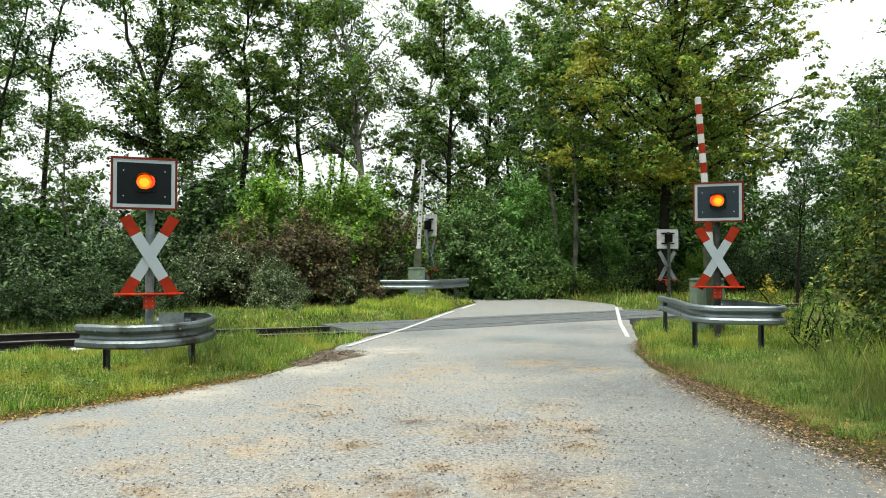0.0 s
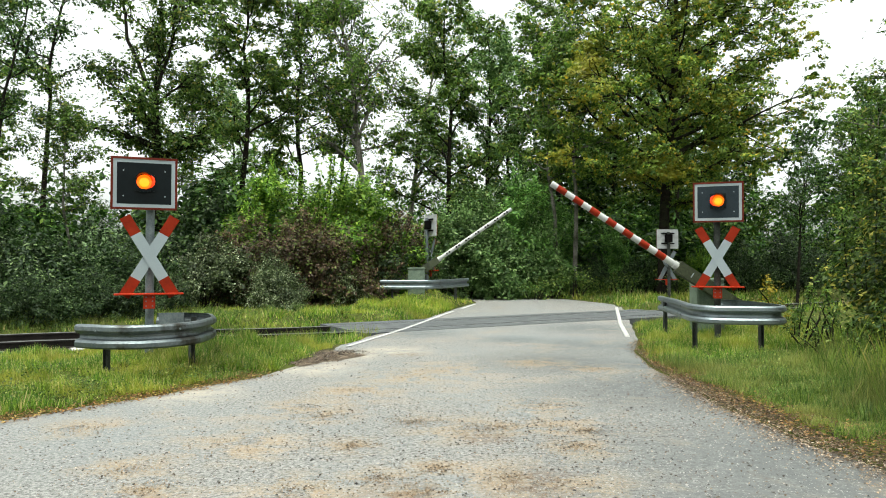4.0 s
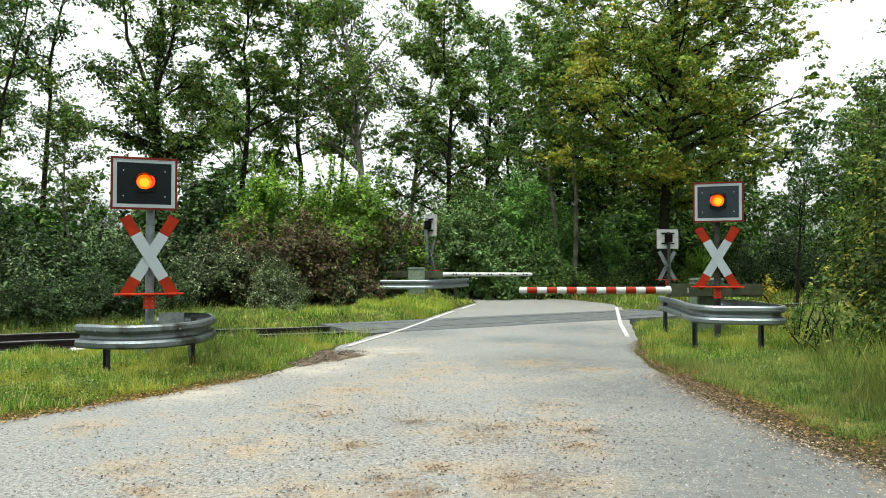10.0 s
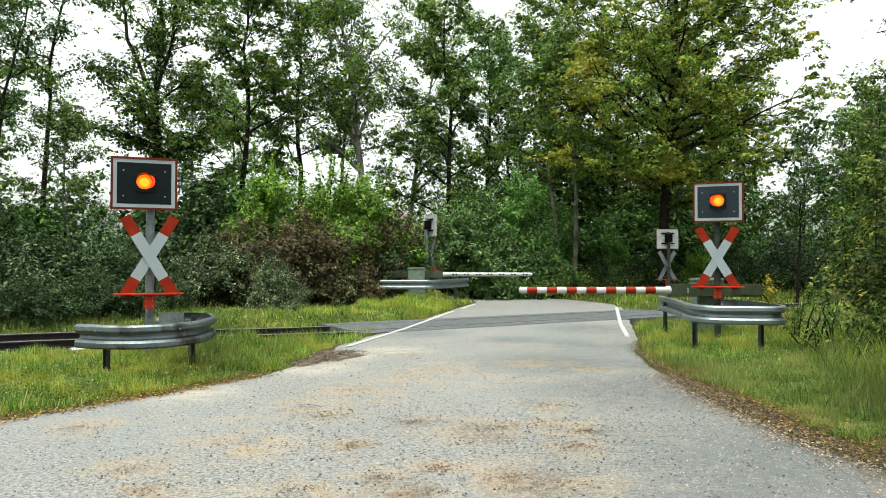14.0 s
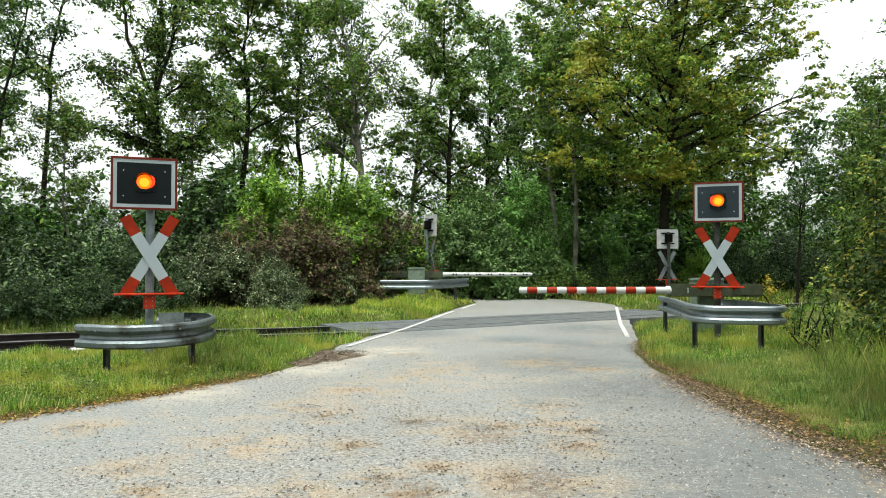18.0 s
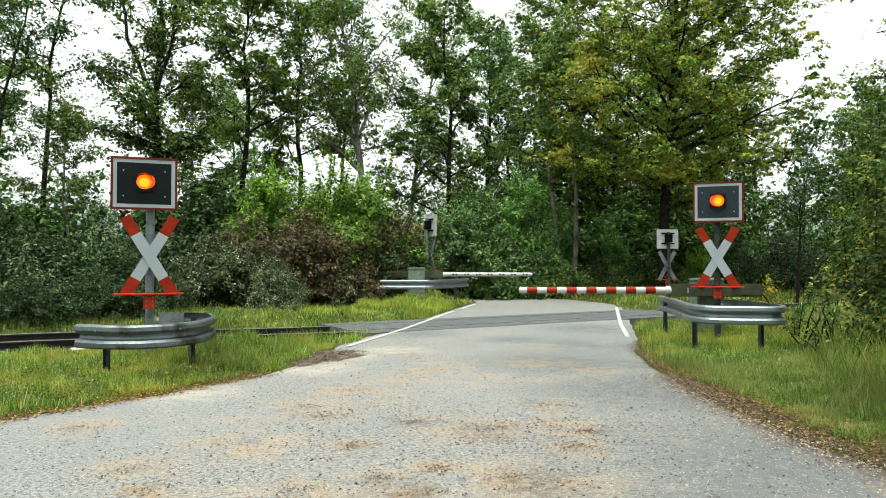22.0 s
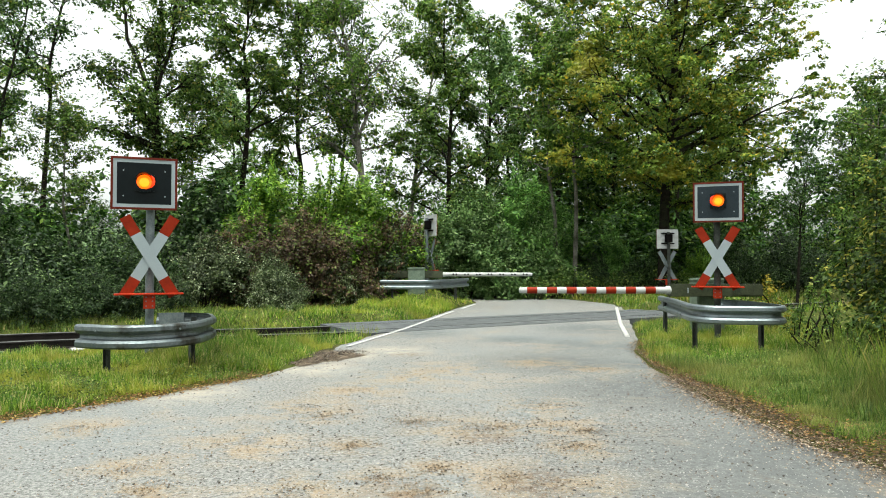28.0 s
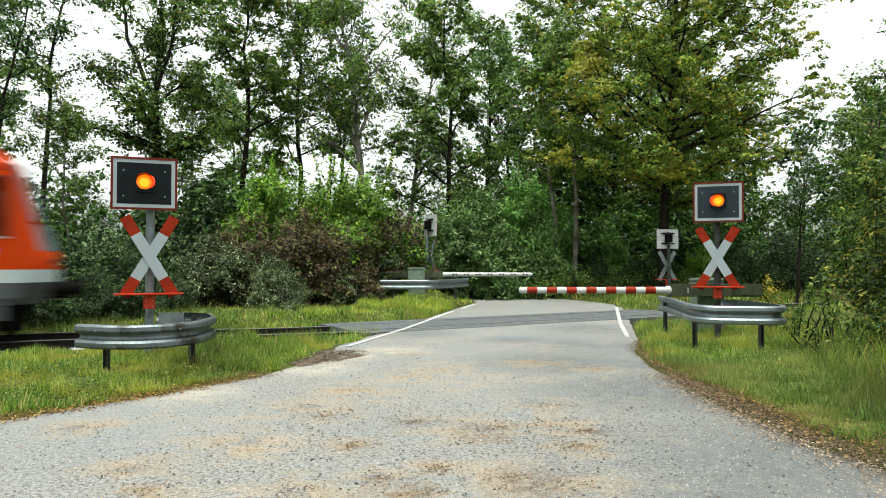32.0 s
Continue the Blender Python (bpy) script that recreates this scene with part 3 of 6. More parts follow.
def built_track():
    # dark asphalt strip of the crossing, between and beside the rails
    bm = bmesh.new()
    for off0, off1 in ((-1.35, -0.80), (-0.66, 0.66), (0.80, 1.35)):
        p = [on_track(-1.9, off0), on_track(9.0, off0), on_track(9.0, off1), on_track(-1.9, off1)]
        top = [bm.verts.new((x, y, 0.008)) for x, y, _ in p]
        low = [bm.verts.new((x, y, -0.15)) for x, y, _ in p]
        bm.faces.new(top)
        for i in range(4):
            bm.faces.new((top[i], low[i], low[(i + 1) % 4], top[(i + 1) % 4]))
    bmesh.ops.recalc_face_normals(bm, faces=bm.faces)
    tagged(part("pavement", bm, "crossing"), "dark asphalt infill of the level crossing", "pavement", kind="structure")
    prof = [(-0.07, -0.15), (0.07, -0.15), (0.07, -0.14), (0.012, -0.12), (0.012, -0.04), (0.036, -0.03), (0.036, -0.006), (-0.036, -0.006), (-0.036, -0.03), (-0.012, -0.04), (-0.012, -0.12), (-0.07, -0.14)]
    for off in (-0.7535, 0.7535):
        thing = empty("rail", label="rusty steel rail with a bright worn head", category="rail", group="rails of the track")
        path = [on_track(s, off, track_lift(s)) for s in np.r_[np.linspace(-140, -14, 18), np.linspace(-11, 12, 24), np.linspace(20, 160, 18)]]
        part("rail_body", sweep(bmesh.new(), path, prof, True), "rail", thing)
        part("rail_head", sweep(bmesh.new(), path, [(-0.034, -0.007), (0.034, -0.007), (0.03, 0.004), (-0.03, 0.004)], True), "rail_top", thing, "bright worn running surface")
    bm = sweep(bmesh.new(), [on_track(s, 0, track_lift(s)) for s in np.linspace(-140, 160, 240)], [(-2.3, -0.42), (-1.5, -0.17), (0, -0.165), (1.5, -0.17), (2.3, -0.42)])
    tagged(part("track_bed", bm, "ballast"), "grey brown ballast bed under the track", "track bed", kind="structure")
    bm = boxed(-0.13, 0.13, -1.3, 1.3, -0.30, -0.145, 0.02)
    first = tagged(part("sleeper", bm, "sleeper"), "weathered concrete sleeper lying in the ballast", "sleeper", "sleepers of the track")
    for i in range(110):
        s = -34 + i * 0.62
        if -2.8 < s < 9.2:
            continue
        copy_thing(first, Matrix.Translation(on_track(s, 0, track_lift(s) + random.uniform(-0.008, 0.004))) @ pose(0, 0, 0, 0, 0, math.degrees(TRACK) + random.uniform(-1, 1)))
    bpy.data.objects.remove(first)


built_track()


# ---- warning lights with crosses ----
def lamp_drum(parent, at, side):
    """An added drum that imitates the blinking: lit amber on one side and dull red on the other; it turns as the light
    flashes.
    """
    drum = new("lamp_drum")
    drum.parent = parent
    drum.location = at
    bm = bmesh.new()
    bmesh.ops.create_uvsphere(bm, u_segments=20, v_segments=10, radius=0.106)
    for v in bm.verts:
        v.co.y = v.co.y * 0.30 - 0.006 if v.co.y < 0 else -0.006
    part("drum_plate", rodded((0, -0.003, 0), (0, 0.003, 0), 0.152, n=24), "black", drum, "black plate behind the lens")
    part("lit_lens", bm, "lens", drum, "glowing amber lens", True)
    # added glowing disc, set sideways, for the lit inside of the hood
    bm = bmesh.new()
    bmesh.ops.create_uvsphere(bm, u_segments=20, v_segments=10, radius=0.102)
    for v in bm.verts:
        v.co.y = v.co.y * 0.12 - 0.006 if v.co.y < 0 else -0.004
        v.co.x += side * 0.045
        v.co.z += 0.008
    part("lens_edge", bm, "hood_red", drum, "deep red glow standing in for light inside the hood", True)
    bm = bmesh.new()
    bmesh.ops.create_uvsphere(bm, u_segments=16, v_segments=8, radius=0.07)
    for v in bm.verts:
        v.co.y = v.co.y * 0.25 - 0.027
        v.co.z -= 0.008
    part("lamp_core", bm, "lens_core", drum, "bright amber core of the lamp", True)
    bm = bmesh.new()
    bmesh.ops.create_uvsphere(bm, u_segments=20, v_segments=10, radius=0.106)
    for v in bm.verts:
        v.co.y = v.co.y * 0.30 + 0.006 if v.co.y > 0 else 0.006
    part("unlit_lens", bm, "lens_off", drum, "dull red unlit lens", True)
    return drum


def warning_light(m, label, lit=True, shift=-0.08, post="zinc_post", board="black"):
    t = empty("warning_light", m, label=label, category="warning light", group="warning lights of the crossing")
    bm = rodded((0, 0.13, -0.3), (0, 0.13, 2.95), 0.06, n=20)
    part("post", bm, post, t, smooth=False)
    x0, x1, z0, z1 = shift - 0.45, shift + 0.45, 2.29, 3.06
    # board: red rim, white border, black field
    rim = bmesh.new()
    for a in ((x0, x1, z0, z0 + 0.032), (x0, x1, z1 - 0.032, z1), (x0, x0 + 0.032, z0 + 0.032, z1 - 0.032), (x1 - 0.032, x1, z0 + 0.032, z1 - 0.032)):
        box(rim, a[0], a[1], -0.02, 0.002, a[2], a[3])
    part("rim", rim, "rim_red", t, "red board rim")
    w = bmesh.new()
    i = 0.032
    for a in ((x0 + i, x1 - i, z0 + i, z0 + 0.082), (x0 + i, x1 - i, z1 - 0.082, z1 - i), (x0 + i, x0 + 0.082, z0 + 0.082, z1 - 0.082), (x1 - 0.082, x1 - i, z0 + 0.082, z1 - 0.082)):
        box(w, a[0], a[1], -0.012, 0.0, a[2], a[3])
    part("white_border", w, "white", t, "white reflective border")
    part("board", boxed(x0 + 0.082, x1 - 0.082, -0.008, 0.0, z0 + 0.082, z1 - 0.082), board, t, "dark contrast board")
    part("board_back", boxed(x0 + 0.002, x1 - 0.002, 0.004, 0.04, z0 + 0.002, z1 - 0.002), "backing", t, "bare aluminium back of the board")
    for bx in (x0 + 0.17, x1 - 0.17):
        for bz in (z0 + 0.2, z1 - 0.2):
            bolt = rodded((bx, -0.02, bz), (bx, 0.0, bz), 0.011, n=8)
            part("bolt", bolt, "white", t)
    # lamp box, hood
    cx, cz = shift, (z0 + z1) / 2 + 0.02
    for bz in (cz - 0.2, cz + 0.2):
        part("back_bar", boxed(cx - 0.27, cx + 0.27, 0.04, 0.085, bz - 0.03, bz + 0.03, 0.005), "dark", t, "dark mounting bar")
    part("lamp_box", boxed(cx - 0.13, cx + 0.13, 0.04, 0.22, cz - 0.16, cz + 0.16, 0.02), "dark", t, "dark lamp housing on the back")
    part("lamp_frame", boxed(cx - 0.145, cx + 0.145, -0.03, -0.008, cz - 0.145, cz + 0.145, 0.01), "black", t, "square black lamp frame")
    hood = bmesh.new()
    ring = []
    for k in range(19):
        a = math.radians(-20 + k * 220 / 18)
        ring.append((cx + 0.115 * math.cos(a), cz + 0.115 * math.sin(a)))
    for r, d in ((1.0, 0.17), (1.06, 0.17)):
        rows = []
        for k, (hx, hz) in enumerate(ring):
            s = math.sin(math.radians(-20 + k * 220 / 18))
            q = (cx + (hx - cx) * r, cz + (hz - cz) * r)
            rows.append((hood.verts.new((q[0], -0.02, q[1])), hood.verts.new((q[0], -0.06 - d * max(s, 0), q[1]))))
        for a, b in zip(rows, rows[1:]):
            hood.faces.new((a[0], b[0], b[1], a[1]))
    part("hood", hood, "black", t, "black visor over the lamp")
    drum = None
    if lit:
        drum = lamp_drum(t, (cx, -0.06, cz), 1 if shift < 0 else -1)
    else:
        # white paint stands in for the sky mirrored in the unlit lens
        part("lens_cover", rodded((cx, -0.03, cz), (cx, -0.2, cz), 0.1, 0.085, 16), "boom_white", t, "unlit lens cover with the sky's reflection as pale colour")
    # cross: two arms, white with red ends
    mid = 1.605
    for k, a in enumerate((59.6, -59.6)):
        arm = new("cross_arm")
        arm.parent = t
        y = -0.035 if k else -0.018
        turn = Matrix.Translation((0, y, mid)) @ Matrix.Rotation(math.radians(-a), 4, "Y")
        part("white_field", boxed(-0.375, 0.375, -0.004, 0.004, -0.078, 0.078, 0.0, turn), "white", arm)
        for s in (-1, 1):
            part("red_end", boxed(min(s * 0.375, s * 0.67), max(s * 0.375, s * 0.67), -0.004, 0.004, -0.078, 0.078, 0.0, turn), "red", arm, "red end of the arm")
        part("arm_back", boxed(-0.668, 0.668, 0.005, 0.012, -0.076, 0.076, 0.0, turn), "zinc_post", arm, "dull grey back of the arm")
    part("clamp", boxed(-0.09, 0.09, -0.012, 0.15, mid - 0.05, mid + 0.05, 0.01), "zinc_post", t)
    # red apron under the cross
    part("apron", boxed(-0.47, 0.47, -0.12, 0.02, 1.045, 1.07, 0.008), "red_bar", t, "bright red apron plate")
    bm = boxed(-0.08, 0.08, -0.025, 0.0, 0.84, 1.045, 0.006)
    part("bracket", bm, "red_bar", t, "bright red bracket plate")
    for bx in (-0.045, 0.045):
        for bz in (0.88, 0.95, 1.01):
            part("bolt", rodded((bx, -0.036, bz), (bx, -0.025, bz), 0.011, n=8), "zinc", t)
    return t, drum


sign_left, drum_left = warning_light(pose(-4.31, 10.13, 0.0, 0, 0, 22), "flashing amber warning light over a red and white cross")
sign_right, drum_right = warning_light(pose(5.23, 13.14, 0.0, 0, 0, -20), "flashing amber light with red and white cross beside the barrier", shift=0.02, post="post_dark", board="skylit_black")
warning_light(pose(-0.47, 25.0, 0.2, 0, 0, 118), "grey back of a warning light and cross behind a barrier", False, post="zinc_post")
warning_light(pose(8.95, 27.5, -0.19, 0, 0, 188), "pale back of a warning light and cross by the wood", False, 0.0, "post_dark")


# ---- guard rails ----
W_BEAM = [(0.012, -0.155), (0.06, -0.151), (0.08, -0.128), (0.083, -0.078), (0.058, -0.046), (0.006, -0.03), (0.0, 0.0), (0.006, 0.03), (0.058, 0.046), (0.083, 0.078), (0.08, 0.128), (0.06, 0.151), (0.012, 0.155)]


def guard_rail(label, path, top, posts, ground, metal="zinc"):
    t = empty("guard_rail", pose(*path[0], 0), label=label, category="guard rail", group="guard rails of the crossing")
    base = Vector((*path[0], 0))
    p = along(path, 91)
    for _ in range(10):
        p[1:-1] = (p[:-2] + 2 * p[1:-1] + p[2:]) / 4
    prof = [(u, w) for u, w in W_BEAM] + [(u - 0.006, w) for u, w in W_BEAM[::-1]]
    bm = sweep(bmesh.new(), [(x - base.x, y - base.y, top - 0.155) for x, y in p], prof, True)
    part("beam", bm, metal, t)
    for k in (8, 30, 60, 82):
        q = Vector((*p[k], top - 0.155)) - base
        d = Vector((p[k][1] - p[k - 1][1], -(p[k][0] - p[k - 1][0]), 0)).normalized()
        for w in (-0.08, 0.08):
            part("bolt", rodded(q + d * 0.07 + Vector((0, 0, w)), q + d * 0.088 + Vector((0, 0, w)), 0.016, n=8), "zinc_post", t)
    for k, (x, y) in enumerate(posts):
        a = math.degrees(math.atan2(y - p[:, 1].mean(), x - p[:, 0].mean()))
        m = pose(x - base.x, y - base.y, 0, 0, 0, a)
        bm = boxed(-0.03, 0.03, -0.034, -0.027, ground - 0.2, top - 0.06, 0, m)
        box(bm, -0.03, 0.03, 0.027, 0.034, ground - 0.2, top - 0.06, 0, m)
        box(bm, -0.03, -0.023, -0.027, 0.027, ground - 0.2, top - 0.06, 0, m)
        part("post", bm, "post_dark", t)
    return t


rail_left = guard_rail("curved galvanised guard rail bent round the warning light", [(-4.72, 8.98), (-4.3, 8.80), (-3.9, 8.78), (-3.58, 8.98), (-3.37, 9.4), (-3.42, 10.2), (-3.7, 10.85), (-4.1, 11.05), (-4.55, 10.95)], 0.72, [(-4.33, 8.90), (-3.47, 9.55), (-3.95, 10.95)], 0.1, "zinc_old")
part("end_plate", boxed(0.23, 0.62, 1.93, 1.95, 0.40, 0.72, 0.0), "zinc_post", rail_left, "flat grey end plate")
guard_rail("galvanised guard rail with weathered beam beside the barrier drive", [(4.78, 15.1), (4.62, 13.6), (4.34, 12.0), (4.42, 11.52), (4.85, 11.42), (5.54, 11.33), (5.76, 11.7), (5.73, 13.2), (5.4, 13.5)], 0.80, [(4.43, 12.15), (5.29, 11.49), (4.70, 14.6)], 0.05)
guard_rail("short galvanised guard rail in front of the far barrier drive", [(-2.08, 23.0), (-1.3, 22.8), (-0.44, 22.85), (0.2, 24.1), (0.9, 26.0)], 0.96, [(-1.7, 23.02), (0.45, 25.05)], 0.3)


# ---- barriers ----
def barrier(at, toward, label):
    """A drive cabinet and its boom; toward is +1 or -1, the way along x that the boom lies. Returns the moving boom."""
    x, y, z = at
    t = empty("barrier_drive", pose(x, y, 0), label="grey green barrier drive cabinet " + label, category="barrier drive", group="barrier drives")
    front = -1 if toward < 0 else 1            # the boom hangs on the driver's side
    bm = boxed(-0.28, 0.28, -0.25, 0.25, -0.3, z + 0.17, 0.02)
    part("cabinet", bm, "housing", t)
    bm = boxed(-0.30, 0.30, -0.28, 0.28, z + 0.17, z + 0.24, 0.03)
    part("cabinet_lid", bm, "housing", t, "overhanging lid")
    part("plinth", boxed(-0.30, 0.30, -0.27, 0.27, -0.4, -0.03, 0.01), "sleeper", t, "concrete plinth")
    part("door_panel", boxed(-0.24, 0.24, -0.258, -0.25, 0.15, z - 0.02, 0.003), "housing", t)
    part("lock", rodded((0.19, -0.272, 0.5), (0.19, -0.256, 0.5), 0.02, n=10), "dark", t)
    part("axle", rodded((0, front * 0.25, z), (0, front * 0.5, z), 0.06, n=14), "dark", t, "dark steel axle")
    b = empty("barrier_boom", pose(x, y + front * 0.38, z), label="white boom with red bands " + label, category="barrier boom", group="barrier booms")
    # built lying flat, toward +x of its own space or -x
    s = toward
    part("counterweight_arm", boxed(min(-s * 0.97, s * 0.90), max(-s * 0.97, s * 0.90), -0.09, 0.09, -0.128, 0.128, 0.012), "olive", b, "olive green counterweight arm")
    part("weight", boxed(min(-s * 0.93, -s * 0.35), max(-s * 0.93, -s * 0.35), -0.13, 0.13, -0.115, 0.115, 0.015), "olive", b, "dark olive counterweight")
    part("plate", boxed(s * 0.56 - 0.012, s * 0.56 + 0.012, -0.094 if front < 0 else 0.09, -0.09 if front < 0 else 0.094, -0.055, 0.055), "white", b, "small white mark")
    part("socket", rodded((s * 0.88, 0, 0), (s * 0.98, 0, 0), 0.085, n=16), "boom_white", b)
    part("boom_tube", rodded((s * 0.9, 0, 0), (s * 3.97, 0, 0), 0.070, 0.062, 24), "boom_white", b, "tapered white tube", smooth=False)
    part("end_cap", rodded((s * 3.965, 0, 0), (s * 3.99, 0, 0), 0.064, 0.05, 20), "boom_white", b)
    for k in range(8):
        a0 = 3.97 - 0.13 - k * 0.404
        a1 = a0 - 0.21
        if a1 < 0.95:
            break
        bm = bmesh.new()
        rows = []
        for j in range(13):
            ang = math.radians(-90 + j * 15)
            rows.append([])
            for q in (a0, a1):
                r = (0.070 + (q - 0.9) / 3.07 * -0.008) + 0.003
                rows[-1].append(bm.verts.new((s * q, front * r * math.cos(ang), r * math.sin(ang))))
        for u, w in zip(rows, rows[1:]):
            bm.faces.new((u[0], u[1], w[1], w[0]))
        part("red_band", bm, "red", b, "red reflective band")
        for q in (a0 - 0.05, a0 - 0.16):
            part("hole", rodded((s * q, -front * 0.058, 0.0), (s * q, -front * 0.074, 0.0), 0.033, n=8), "dark", b, "dark drilled hole")
    return b


boom_near = barrier((5.56, 14.55, 0.955), -1, "beside the road before the track")
boom_far = barrier((-0.9, 23.5, 1.13), 1, "beyond the track")


# ---- railcar ----
V_TRAIN = 20.72


def side_panels(bm, a0, a1, z0, z1, holes, y0, y1):
    """A side wall from a0 to a1, in one piece, with rectangular openings (a, b, low, high) through it."""
    xs = sorted({round(q, 4) for h in holes for q in h[:2]} | {a0, a1})
    zs = sorted({round(min(max(q, z0), z1), 4) for h in holes for q in h[2:]} | {z0, z1})

    def solid(i, j):
        if not (0 <= i < len(xs) - 1 and 0 <= j < len(zs) - 1):
            return False
        x, z = (xs[i] + xs[i + 1]) / 2, (zs[j] + zs[j + 1]) / 2
        return not any(h[0] < x < h[1] and h[2] < z < h[3] for h in holes)

    made = {}

    def vert(i, k, j):
        if (i, k, j) not in made:
            made[i, k, j] = bm.verts.new((xs[i], (y0, y1)[k], zs[j]))
        return made[i, k, j]

    for i in range(len(xs) - 1):
        for j in range(len(zs) - 1):
            if not solid(i, j):
                continue
            bm.faces.new((vert(i, 0, j), vert(i + 1, 0, j), vert(i + 1, 0, j + 1), vert(i, 0, j + 1)))
            bm.faces.new((vert(i, 1, j + 1), vert(i + 1, 1, j + 1), vert(i + 1, 1, j), vert(i, 1, j)))
            for di, dj, p, q in ((-1, 0, (i, j + 1), (i, j)), (1, 0, (i + 1, j), (i + 1, j + 1)), (0, -1, (i, j), (i + 1, j)), (0, 1, (i + 1, j + 1), (i, j + 1))):
                if not solid(i + di, j + dj):
                    bm.faces.new((vert(p[0], 0, p[1]), vert(p[0], 1, p[1]), vert(q[0], 1, q[1]), vert(q[0], 0, q[1])))
    bmesh.ops.recalc_face_normals(bm, faces=bm.faces)


def window_unit(t, a0, a1, z0, z1, y, out, bar, glazing="pane"):
    """A window: rubber frame, pane, and a tilting upper light where bar is set. out: -1 near side, +1 far side."""
    w = new("window")
    w.parent = t
    f = 0.035
    bm = bmesh.new()
    ya, yb = sorted((y - out * 0.05, y + out * 0.006))
    for q in ((a0, a1, z0, z0 + f), (a0, a1, z1 - f, z1), (a0, a0 + f, z0 + f, z1 - f), (a1 - f, a1, z0 + f, z1 - f)):
        box(bm, q[0], q[1], ya, yb, q[2], q[3])
    part("window_frame", bm, "rubber", w)
    yp = y - out * 0.02
    part("pane", boxed(a0 + f, a1 - f, min(yp, yp - out * 0.008), max(yp, yp - out * 0.008), z0 + f, z1 - f), glazing, w)
    part("sill", boxed(a0 + 0.01, a1 - 0.01, min(y, y + out * 0.02), max(y, y + out * 0.02), z0 + 0.0, z0 + 0.03), "train_white", w, "bright lower edge strip")
    if bar:
        zb = z0 + (z1 - z0) * 0.66
        part("window_bar", boxed(a0 + f, a1 - f, min(y - out * 0.02, y + out * 0.008), max(y - out * 0.02, y + out * 0.008), zb, zb + 0.035), "train_white", w, "bright crossbar of the tilting light")
        part("window_bar", boxed(a0 + f, a1 - f, min(y - out * 0.02, y + out * 0.008), max(y - out * 0.02, y + out * 0.008), z1 - 0.06, z1 - 0.035), "train_white", w)


